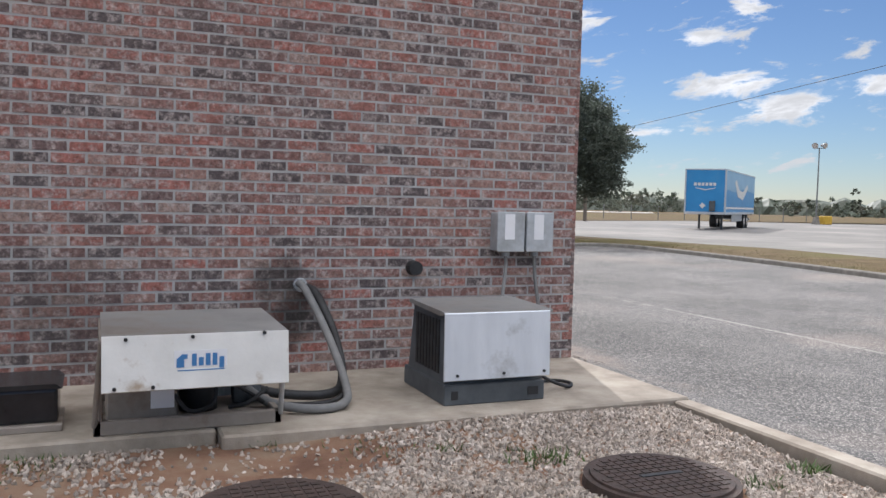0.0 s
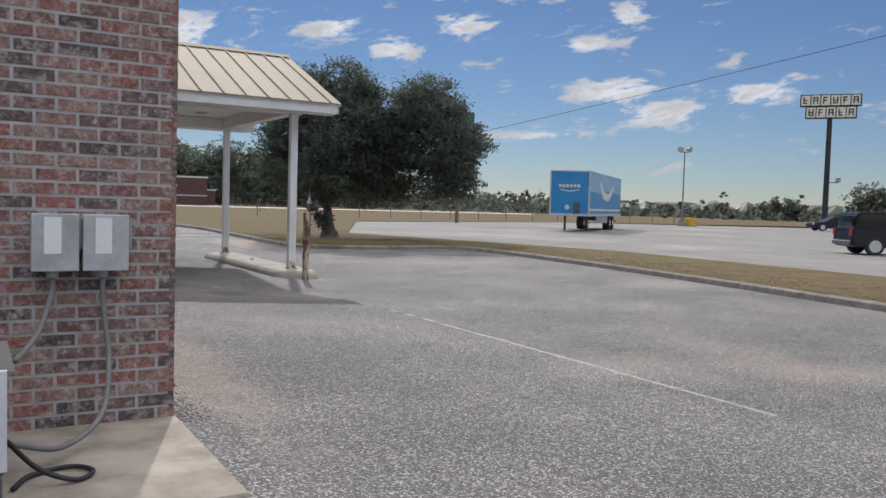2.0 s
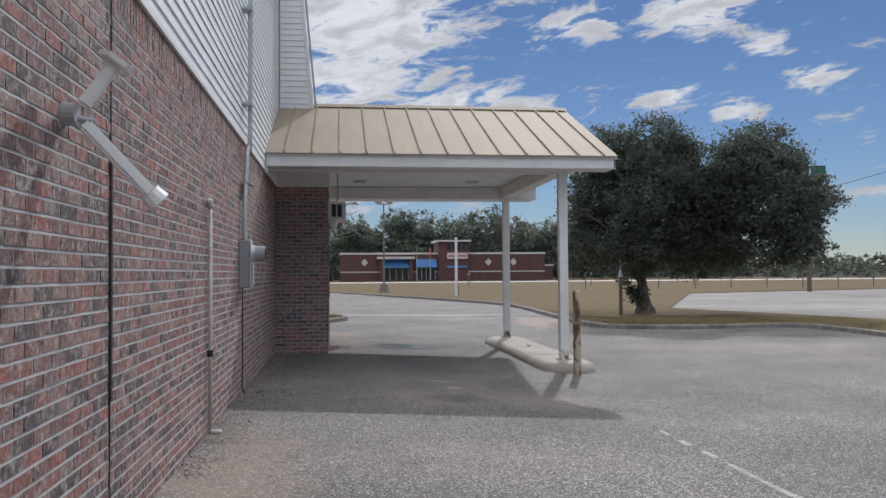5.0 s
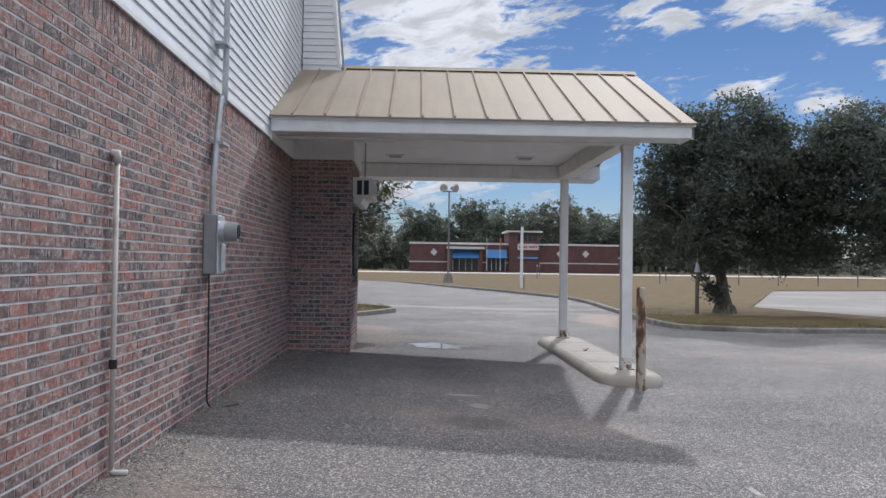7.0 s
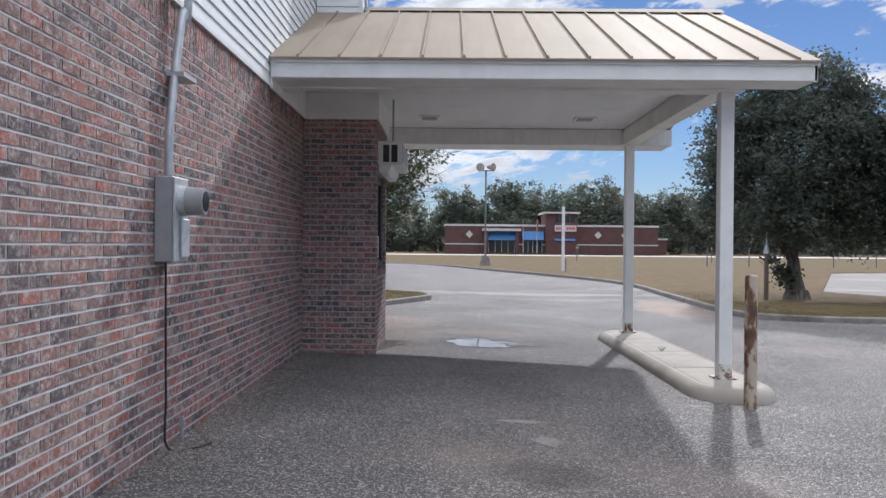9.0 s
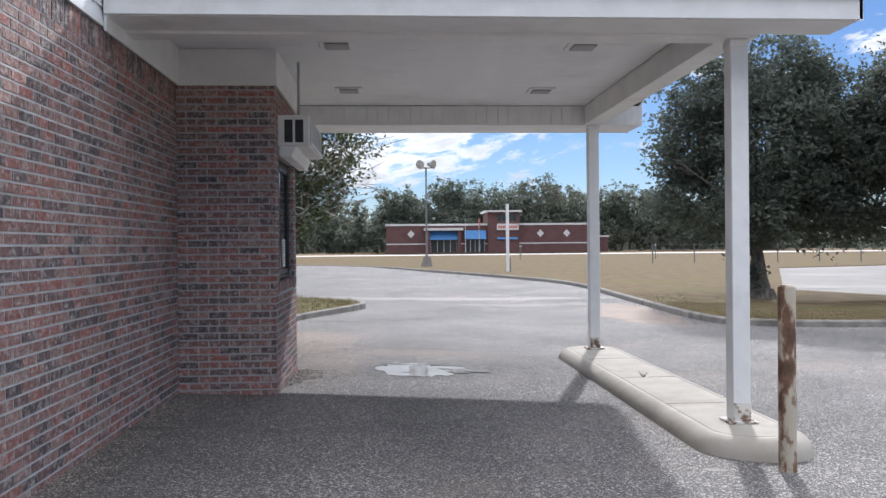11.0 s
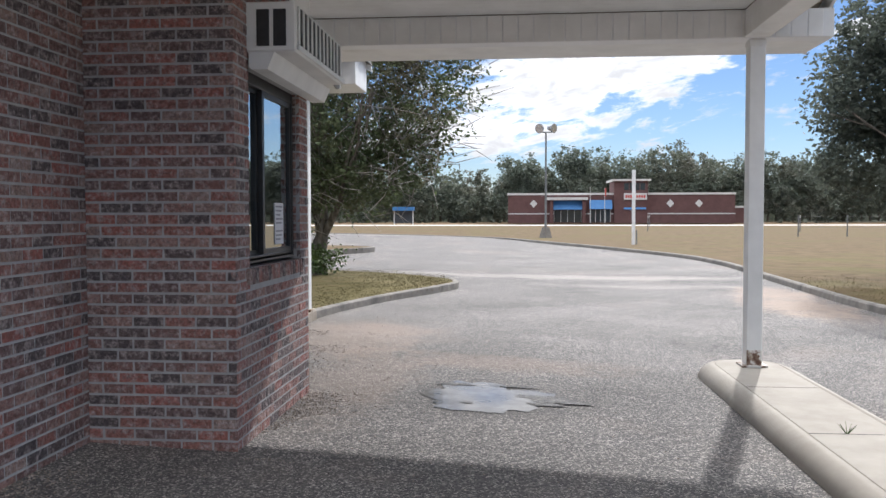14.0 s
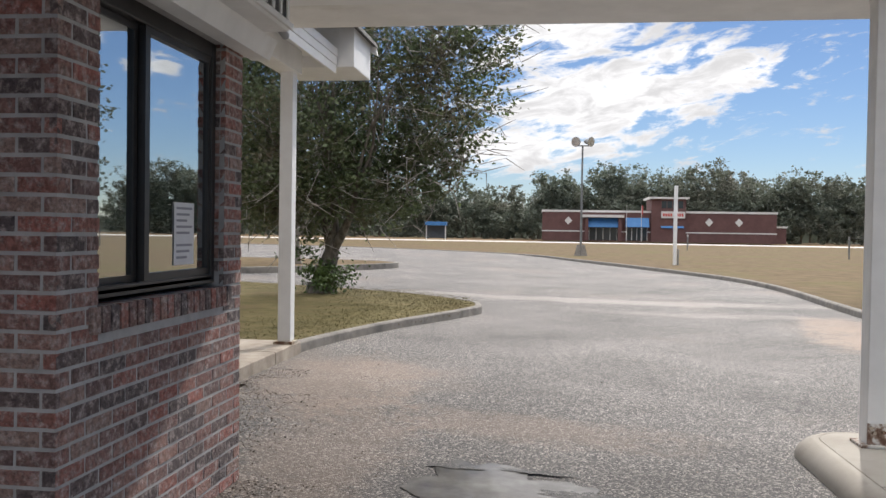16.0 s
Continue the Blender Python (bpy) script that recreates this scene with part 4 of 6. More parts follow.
# ---- equipment on the pad ----
def condenser_open():
    t = thing("refrigeration_unit", "old refrigeration unit with chalky white hood on the pad", "cooling unit", at=(0, 0, 0))
    x0, x1, yf, yb, z = 0.20, 1.12, 4.46, 5.12, 0.19
    bm = B()
    box(bm, x0, x1, yf, yf + 0.04, z, z + 0.07, 0.006)
    box(bm, x0, x1, yb - 0.04, yb, z, z + 0.07, 0.006)
    box(bm, x0, x0 + 0.04, yf, yb, z, z + 0.07, 0.006)
    box(bm, x1 - 0.04, x1, yf, yb, z, z + 0.07, 0.006)
    box(bm, x0 + 0.03, x1 - 0.03, yf + 0.03, yb - 0.03, z + 0.02, z + 0.03)
    part("base_frame", bm, TAUPE, t)
    bm = B()
    prism(bm, [(4.24, 0.705), (4.26, 0.716), (4.97, 0.735), (5.01, 0.72), (5.01, 0.69), (4.25, 0.69)], "x", 0.235, 1.10)
    part("top", bm, TOPGREY, t, "weathered grey steel top")
    bm = B()
    prism(bm, [(4.240, 0.716), (4.232, 0.716), (4.205, 0.46), (4.213, 0.455), (4.222, 0.47)], "x", 0.235, 1.10)
    hood = part("hood", bm, HOOD, t, "chalky white drooping front hood with rust runs")
    bm = B()
    box(bm, 0.555, 0.80, 4.2155, 4.2165, 0.535, 0.64)
    logo = part("badge", bm, PAPER, hood, "white badge with blue shapes")
    bm = B()
    prism(bm, [(0.565, 0.56), (0.565, 0.60), (0.59, 0.622), (0.615, 0.622), (0.615, 0.60), (0.60, 0.60), (0.60, 0.56)], "y", 4.2125, 4.215)
    for k in range(5):
        a = 0.635 + k * 0.032
        box(bm, a, a + 0.022, 4.2125, 4.215, 0.565 - (0.015 if k == 4 else 0), 0.605 + (0.018 if k in (0, 2, 3) else 0))
    box(bm, 0.57, 0.79, 4.2125, 4.215, 0.542, 0.547)
    part("mark", bm, AWNING, logo)
    for xx, zz in ((0.34, 0.70), (0.64, 0.703), (0.98, 0.71), (0.29, 0.475), (0.46, 0.475)):
        part("screw", tube(B(), (xx, 4.238 - (0.72 - zz) * 0.105, zz), (xx, 4.222 - (0.72 - zz) * 0.105, zz), 0.009), BLACK, t)
    for xx in (0.235, 1.085):
        bm = B()
        pipe(bm, [(xx, 4.25, 0.69), (xx - (0.03 if xx < 0.5 else -0.03), 4.47, 0.24)], 0.014)
        part("strut", bm, GALV if xx > 0.5 else TAUPE, t)
    bm = B()
    prism(bm, [(4.47, 0.26), (4.24, 0.69), (4.99, 0.70), (5.10, 0.26), (5.05, 0.26), (4.95, 0.67), (4.28, 0.67), (4.52, 0.26)], "x", 0.225, 0.24)
    part("side_panel", bm, TAUPE, t)
    part("control_box", box(B(), 0.26, 0.60, 4.55, 4.95, 0.22, 0.46, 0.01), TAUPE, t, "taupe steel control box")
    part("data_plate", box(B(), 0.47, 0.585, 4.545, 4.549, 0.29, 0.41), PAPER, t, "white data plate")
    bm = B()
    tube(bm, (0.73, 4.78, 0.22), (0.73, 4.78, 0.50), 0.10, 0.10, 20)
    bmesh.ops.create_uvsphere(bm, u_segments=20, v_segments=8, radius=0.10, matrix=Matrix.LocRotScale((0.73, 4.78, 0.50), None, (1, 1, 0.5)))
    part("compressor", bm, BLACK, t, smooth=True)
    bm = B()
    tube(bm, (0.92, 4.82, 0.30), (1.06, 4.82, 0.30), 0.075, 0.075, 16)
    part("receiver", bm, DARKGREY, t, smooth=True)
    bm = B()
    box(bm, 0.62, 1.06, 4.94, 4.99, 0.24, 0.69)
    for k in range(26):
        box(bm, 0.63 + k * 0.0165, 0.634 + k * 0.0165, 4.93, 4.94, 0.25, 0.68)
    part("coil", bm, GALV, t)
    for pts in ([(0.58, 4.56, 0.36), (0.66, 4.52, 0.27), (0.78, 4.55, 0.30), (0.80, 4.62, 0.42)], [(0.72, 4.62, 0.43), (0.86, 4.56, 0.40), (0.98, 4.55, 0.33), (1.05, 4.62, 0.27)],
                [(0.82, 4.7, 0.45), (0.9, 4.6, 0.44), (1.0, 4.62, 0.42)], [(0.86, 4.55, 0.27), (0.95, 4.5, 0.3), (1.06, 4.55, 0.36)]):
        part("tubing", pipe(B(), smooth_line(pts, 5), 0.011, 8), BLACK, t)


def condenser_closed():
    t = thing("condensing_unit", "dark grey condensing unit with a bare silver front panel", "cooling unit")
    bm = B()
    box(bm, 2.075, 2.735, 4.52, 5.20, 0.19, 0.31, 0.006)
    part("base", bm, DARKGREY, t)
    for xx in (2.12, 2.62):
        part("knockout", box(B(), xx, xx + (0.04 if xx < 2.3 else 0.07), 4.514, 4.519, 0.225, 0.275), BLACK, t)
    bm = B()
    prism(bm, [(4.56, 0.31), (4.585, 0.715), (5.07, 0.728), (5.16, 0.31)], "x", 2.09, 2.74)
    part("body", bm, DARKGREY, t)
    bm = B()
    prism(bm, [(4.51, 0.725), (4.515, 0.74), (5.07, 0.757), (5.09, 0.742), (5.07, 0.73), (4.56, 0.712)], "x", 2.06, 2.775)
    part("top", bm, TOPGREY, t, "grey sloped steel top")
    bm = B()
    prism(bm, [(4.508, 0.735), (4.502, 0.73), (4.488, 0.345), (4.494, 0.34), (4.505, 0.35)], "x", 2.06, 2.75)
    p = part("front_panel", bm, PANEL, t, "bare silvery white front panel with scuffs")
    for xx in (2.14, 2.44, 2.71):
        part("screw", tube(B(), (xx, 4.495, 0.372), (xx, 4.480, 0.372), 0.009), BLACK, p)
    bm = B()
    for k in range(8):
        box(bm, 2.082, 2.089, 4.64 + k * 0.05, 4.67 + k * 0.05, 0.36, 0.68)
    part("louvre", bm, BLACK, t)


def fan_motor_box():
    t = thing("utility_box", "low glossy black equipment box on a rusty plate", "equipment box")
    part("plate", box(B(), -0.62, 0.06, 4.62, 5.0, 0.19, 0.225, 0.004), TAUPE, t)
    part("body", box(B(), -0.55, 0.04, 4.66, 4.98, 0.225, 0.40, 0.02, 2), GLOSSBLACK, t)
    part("lid", prism(B(), [(-0.57, 0.40), (-0.54, 0.425), (0.03, 0.425), (0.06, 0.40)], "y", 4.64, 5.0), GLOSSBLACK, t)


condenser_open()
condenser_closed()
fan_motor_box()

hoses = thing("hose_bundle", "sagging grey and black insulated hoses from wall to unit", "hose")
for pts, r, skin in (([(1.47, WY, 0.80), (1.49, 5.55, 0.78), (1.56, 5.2, 0.52), (1.58, 4.85, 0.28), (1.5, 4.62, 0.225), (1.3, 4.58, 0.22), (1.1, 4.66, 0.25), (0.98, 4.75, 0.32)], 0.025, GREYHOSE),
               ([(1.52, WY, 0.78), (1.56, 5.5, 0.74), (1.62, 5.25, 0.5), (1.60, 5.0, 0.27), (1.45, 4.85, 0.23), (1.15, 4.85, 0.26), (0.95, 4.9, 0.33)], 0.028, BLACK),
               ([(1.50, WY, 0.77), (1.60, 5.45, 0.60), (1.64, 5.1, 0.3), (1.5, 4.75, 0.22), (1.2, 4.72, 0.22), (1.06, 4.8, 0.25)], 0.014, BLACK)):
    part("hose", pipe(B(), smooth_line(pts, 7), r, 10), skin, hoses, smooth=True)
part("wall_sleeve", tube(B(), (1.49, WY + 0.01, 0.79), (1.49, WY - 0.03, 0.79), 0.05, 0.045), GALV, hoses)
vent = thing("wall_vent", "small round dark pipe stub in the brick", "pipe")
part("ring", tube(B(), (2.30, WY + 0.01, 0.90), (2.30, WY - 0.07, 0.90), 0.055, 0.05, 20), BLACK, vent)


def disconnect(x, group):
    t = thing("disconnect_box", "grey galvanised electrical disconnect box on the brick wall", "electrical box", group)
    part("body", box(B(), x, x + 0.215, WY - 0.115, WY + 0.005, 1.025, 1.305, 0.008), GALV, t)
    part("cover", box(B(), x - 0.004, x + 0.219, WY - 0.128, WY - 0.116, 1.02, 1.312, 0.004), GALV, t)
    part("label_plate", box(B(), x + 0.055, x + 0.135, WY - 0.1315, WY - 0.129, 1.11, 1.295), PAPER, t, "blank white paper label")
    part("handle", box(B(), x + 0.222, x + 0.24, WY - 0.09, WY - 0.06, 1.13, 1.29, 0.004), GREY, t)
    part("hub", tube(B(), (x + 0.10, WY - 0.06, 1.02), (x + 0.10, WY - 0.06, 0.985), 0.03), GREY, t)


disconnect(2.905, "disconnects on the back wall")
disconnect(3.145, "disconnects on the back wall")
for pts in ([(3.005, 5.62, 0.99), (3.0, 5.6, 0.9), (2.93, 5.5, 0.72), (2.82, 5.3, 0.62)], [(3.245, 5.62, 0.99), (3.25, 5.6, 0.8), (3.27, 5.55, 0.55), (3.20, 5.3, 0.33), (3.0, 5.05, 0.26), (2.80, 4.95, 0.32), (2.75, 4.95, 0.34)]):
    c = thing("flex_conduit", "grey flexible electrical conduit hanging down the wall", "conduit", "flex conduits")
    part("run", pipe(B(), smooth_line(pts, 8), 0.014, 8), GREYHOSE, c, smooth=True)
c = thing("loose_cable", "loop of loose black cable on the pad", "cable")
part("run", pipe(B(), smooth_line([(2.76, 4.9, 0.36), (2.88, 4.75, 0.26), (3.02, 4.72, 0.205), (3.10, 4.82, 0.205), (3.02, 4.92, 0.205), (2.86, 4.86, 0.205), (2.78, 4.7, 0.205)], 7), 0.011, 8), BLACK, c, smooth=True)


# ---- on the side wall ----
def wall_floodlight():
    t = thing("wall_floodlight", "twin-arm white floodlight fixed to the brick wall", "wall light")
    part("junction_box", tube(B(), (WX, 7.44, 2.2), (WX + 0.06, 7.44, 2.2), 0.055, 0.05, 16), GREY, t)
    for d, le in ((Vector((0.5, 0.2, 0.80)), 0.25), (Vector((0.60, 0.3, -0.69)), 0.42)):
        d.normalize()
        a = Vector((WX + 0.05, 7.45, 2.2)) + d * 0.05
        bm = B()
        m = Matrix.Translation(a + d * le / 2) @ d.to_track_quat("Z", "X").to_matrix().to_4x4()
        r = bmesh.ops.create_cube(bm, size=1, matrix=m @ Matrix.Diagonal((0.06, 0.045, le, 1)))
        bmesh.ops.bevel(bm, geom=bm.edges[:], offset=0.012, segments=2, affect="EDGES")
        arm = part("arm", bm, WHITE, t)
        e = a + d * le
        if d.z > 0:
            part("lamp_plate", tube(B(), e - d * 0.01, e + d * 0.012, 0.085, 0.09, 6), WHITE, arm, "flat bare mounting plate")
        else:
            part("sensor_head", tube(B(), e - d * 0.01, e + d * 0.05, 0.05, 0.06, 12), WHITE, arm)
    part("bracket", pipe(B(), [(WX + 0.02, 7.44, 2.19), (WX + 0.12, 7.50, 2.18)], 0.014), GREY, t)


wall_floodlight()
j = thing("control_joint", "dark sealed movement joint running up the brick wall", "joint")
part("wide_seal", box(B(), WX - 0.012, WX + 0.012, 8.19, 8.222, 0.82, 2.2), BLACK, j)
part("thin_seal", box(B(), WX - 0.012, WX + 0.006, 8.2, 8.211, 2.2, 3.14), BLACK, j)
part("thin_seal", box(B(), WX - 0.012, WX + 0.006, 8.2, 8.211, 0.04, 0.82), BLACK, j)

t = thing("drain_pipe", "thin cream painted pipe with elbow on the brick wall", "pipe")
part("riser", tube(B(), (WX + 0.03, 11.44, 0.06), (WX + 0.03, 11.44, 2.12), 0.017, sides=14), CREAMPIPE, t, smooth=True)
bm = B()
pipe(bm, [(WX - 0.02, 11.42, 2.16), (WX + 0.03, 11.43, 2.16), (WX + 0.03, 11.44, 2.10)], 0.031, 14)
part("elbow", bm, CREAMPIPE, t, smooth=True)
part("coupling", tube(B(), (WX + 0.03, 11.44, 0.74), (WX + 0.03, 11.44, 0.80), 0.027), BLACK, t)
part("foot", pipe(B(), [(WX + 0.03, 11.44, 0.08), (WX + 0.035, 11.45, 0.055), (WX + 0.13, 11.47, 0.05)], 0.021, 14), CREAMPIPE, t, smooth=True)

t = thing("electric_meter", "grey electric meter box with round glass meter", "electric meter")
part("body", box(B(), WX, WX + 0.125, 13.84, 14.12, 1.33, 1.90, 0.008), GREY, t)
part("cover", box(B(), WX + 0.127, WX + 0.137, 13.835, 14.125, 1.335, 1.895, 0.003), GALV, t)
part("flap", box(B(), WX + 0.139, WX + 0.155, 13.95, 14.11, 1.36, 1.62, 0.004), GALV, t)
bm = B()
tube(bm, (WX + 0.137, 13.98, 1.74), (WX + 0.18, 13.98, 1.74), 0.105, 0.102, 28)
part("ring", bm, GALV, t, smooth=False)
bm = B()
tube(bm, (WX + 0.18, 13.98, 1.74), (WX + 0.30, 13.98, 1.74), 0.096, 0.090, 28)
dome = part("dial", bm, GREY, t)
part("face", tube(B(), (WX + 0.30, 13.98, 1.74), (WX + 0.306, 13.98, 1.74), 0.07, 0.07, 24), FARGLASS, dome)
t = thing("service_conduit", "blue-grey service conduit rising from the meter", "conduit")
part("riser", pipe(B(), smooth_line([(WX + 0.05, 13.98, 1.90), (WX + 0.05, 14.0, 2.3), (WX + 0.06, 14.2, 3.05), (WX + 0.09, 14.26, 3.4), (WX + 0.09, 14.27, 7.4)], 6), 0.030, 12), GALV, t, smooth=True)
for z in (2.6, 3.6, 4.8):
    part("strap", box(B(), WX, WX + 0.125, 14.05 + 0.08 * (z > 3), 14.34, z, z + 0.03), GALV, t)
t = thing("ground_wire", "thin black ground wire down to the paving", "cable")
part("wire", pipe(B(), smooth_line([(WX + 0.02, 14.02, 1.34), (WX + 0.02, 14.03, 0.9), (WX + 0.022, 14.04, 0.4), (WX + 0.03, 14.05, 0.06), (WX + 0.2, 14.15, 0.035), (WX + 0.26, 14.3, 0.035)], 6), 0.008, 8), BLACK, t)
part("rod", tube(B(), (WX + 0.05, 14.3, 0.02), (WX + 0.05, 14.3, 0.22), 0.012), GREY, t)
part("rod_clamp", box(B(), WX + 0.03, WX + 0.07, 14.285, 14.315, 0.15, 0.2, 0.004), GREY, t)

# ---- drive-up canopy ----
CX1, EY0, EY1, RY, EZ, RZ = 9.48, 17.28, 23.85, 20.57, 3.43, 4.86
canopy = thing("drive_through_canopy", "white drive-through canopy with a ribbed metal gable roof", "canopy")
for y0, z0 in ((EY0 - 0.05, EZ), (EY1 + 0.05, EZ)):
    bm = B()
    s = 0.022
    prism(bm, [(y0, z0), (RY, RZ), (RY, RZ + s), (y0, z0 + s)], "x", WX + 0.005, CX1 + 0.02)
    pan = part("roof_panel", bm, TIN, canopy, "pale tan metal roofing with raised seams")
    for k in range(13):
        x = WX + 0.316 + 0.4437 * k
        bm = B()
        prism(bm, [(y0, z0 + s), (RY, RZ + s), (RY, RZ + s + 0.03), (y0, z0 + s + 0.03)], "x", x - 0.011, x + 0.011)
        part("seam", bm, TIN, pan)
part("ridge_cap", prism(B(), [(RY - 0.16, RZ - 0.02), (RY, RZ + 0.07), (RY + 0.16, RZ - 0.02), (RY, RZ + 0.055)], "x", WX + 0.005, CX1 + 0.03), TIN, canopy)
part("front_fascia", box(B(), WX + 0.02, CX1, EY0, EY0 + 0.03, 3.24, EZ, 0.004), WHITE, canopy)
part("rear_fascia", box(B(), WX + 0.02, CX1, EY1 - 0.03, EY1, 3.24, EZ, 0.004), WHITE, canopy)
part("drip_edge", box(B(), WX + 0.02, CX1 + 0.02, EY0 - 0.02, EY0 - 0.002, EZ - 0.03, EZ + 0.004), WHITE, canopy)
for y0 in (EY0, EY1):
    d = 0.2
    part("rake_board", prism(B(), [(y0, EZ - d), (RY, RZ - d), (RY, RZ - 0.005), (y0, EZ - 0.005)], "x", CX1 - 0.03, CX1), WHITE, canopy)
part("gable", prism(B(), [(EY0 + 0.1, 3.40), (EY1 - 0.1, 3.40), (RY, RZ - 0.03)], "x", 8.80, 8.84), VINYL, canopy)
part("front_eave_soffit", box(B(), WX + 0.02, CX1 - 0.03, EY0 + 0.03, 17.74, 3.235, 3.25), WHITE, canopy)
part("rear_eave_soffit", box(B(), WX + 0.02, CX1 - 0.03, 23.02, EY1 - 0.03, 3.235, 3.25), WHITE, canopy)
part("front_beam", box(B(), WX + 0.02, 8.84, 17.74, 17.96, 3.21, 3.485, 0.004), WHITE, canopy)
part("rear_beam", box(B(), WX + 0.02, 9.40, 22.82, 23.02, 3.21, 3.485, 0.004), VINYL, canopy)
part("side_beam", box(B(), 8.56, 8.80, 17.96, 22.82, 3.22, 3.485, 0.004), WHITE, canopy)
part("wall_frieze", box(B(), WX + 0.015, WX + 0.035, 17.3, PY0, 3.12, 3.485), WHITE, canopy)
part("bay_frieze", box(box(B(), WX + 0.02, PX + 0.03, PY0 - 0.03, PY0 - 0.005, 3.12, 3.485), PX + 0.005, PX + 0.03, PY0 - 0.005, PY1, 3.12, 3.485), WHITE, canopy)
ceil = setting("ceiling", B(), VINYL, "white grooved vinyl soffit ceiling under the canopy", "ceiling")
bm = B()
y = 17.96
while y < 22.8:
    box(bm, WX + 0.036, 8.56, y, min(y + 0.145, 22.82), 3.49, 3.505)
    box(bm, WX + 0.036, 8.56, min(y + 0.145, 22.81), min(y + 0.152, 22.82), 3.496, 3.505)
    y += 0.152
bm.to_mesh(ceil.data)
bm.free()
for k in range(36):
    x = WX + 0.1 + k * 0.155
    part("batten", box(B(), x, x + 0.14, 22.812, 22.8195, 3.215, 3.48, 0.003), WHITE, canopy)
for x, y in ((5.25, 19.2), (5.25, 21.6), (7.7, 19.2), (7.7, 21.6)):
    t = thing("ceiling_light", "small flush ceiling light with dull lens under the canopy", "ceiling light", "canopy lights")
    part("frame", box(B(), x - 0.17, x + 0.17, y - 0.17, y + 0.17, 3.47, 3.489, 0.006), WHITE, t)
    part("lens", box(B(), x - 0.12, x + 0.12, y - 0.12, y + 0.12, 3.455, 3.47, 0.01), GREY, t)
for y in (17.85, 22.92):
    col = thing("canopy_column", "square white canopy column with rusty base bracket", "column", "canopy columns")
    part("shaft", box(B(), 8.618, 8.769, y - 0.075, y + 0.075, 0.0, 3.21, 0.006), WHITE, col)
    part("collar", box(B(), 8.612, 8.775, y - 0.081, y + 0.081, 3.14, 3.20, 0.004), WHITE, col)
    br = part("base_bracket", box(box(B(), 8.57, 8.82, y - 0.115, y + 0.115, -0.02, 0.0, 0.004), 8.621, 8.766, y - 0.083, y - 0.0765, 0.0, 0.15), PEELED, col, "rusted steel base bracket with peeling white paint")
    for dx, z in ((-0.028, 0.085), (0.035, 0.092), (-0.05, 0.12)):
        part("bolt", tube(B(), (8.693 + dx, y - 0.084, z), (8.693 + dx, y - 0.102, z), 0.014, sides=6), RUSTY, br)



def rounded(x0, x1, y0, y1, r, n=8):
    pts = []
    for cx, cy, a0 in ((x1 - r, y1 - r, 0), (x0 + r, y1 - r, 90), (x0 + r, y0 + r, 180), (x1 - r, y0 + r, 270)):
        for k in range(n + 1):
            a = radians(a0 + 90 * k / n)
            pts.append((cx + r * math.cos(a), cy + r * math.sin(a)))
    return pts


t = thing("concrete_island", "raised tan concrete island with rounded ends", "traffic island")
bm = B()
rings = []
for inset, z in ((0.0, -0.35), (0.0, -0.20), (0.012, -0.13), (0.035, -0.085), (0.075, -0.048), (0.12, -0.028), (0.165, -0.02), (0.17, -0.03), (0.178, -0.02)):
    rings.append([bm.verts.new((x, y, z)) for x, y in rounded(8.18 + inset, 9.16 - inset, 17.12 + inset, 23.45 - inset, 0.47 - inset)])
for a, b in zip(rings, rings[1:]):
    for i in range(len(a)):
        k = (i + 1) % len(a)
        bm.faces.new((a[i], a[k], b[k], b[i]))
bmesh.ops.recalc_face_normals(bm, faces=bm.faces)
part("rounded_edge", bm, ISLAND, t, smooth=True)
bm = B()
bm.faces.new([bm.verts.new((x, y, -0.02)) for x, y in rounded(8.18 + 0.179, 9.16 - 0.179, 17.12 + 0.179, 23.45 - 0.179, 0.47 - 0.179)])
part("top_slab", bm, ISLAND, t)
for y in (18.7, 20.28, 21.86):
    part("joint", box(B(), 8.36, 8.98, y - 0.004, y + 0.004, -0.03, -0.0185), BLACK, t)
t = thing("bollard", "rusty steel bollard with peeling cream paint", "bollard")
bm = B()
tube(bm, (8.66, 16.9, -0.3), (8.66, 16.9, 1.17), 0.064, 0.062, 24)
part("post", bm, RUSTY, t, smooth=False)
part("cap", tube(B(), (8.66, 16.9, 1.17), (8.66, 16.9, 1.185), 0.058, 0.045, 24), RUSTY, t)
t = thing("weed", "tiny dry weed growing from a crack in the island", "weed")
bm = B()
for k in range(9):
    a = k * 0.7
    tube(bm, (8.62, 20.3, -0.03), (8.62 + 0.06 * math.cos(a), 20.3 + 0.06 * math.sin(a), 0.03 + 0.01 * (k % 3)), 0.003, 0.001, 5)
part("stem", bm, SHRUB, t)

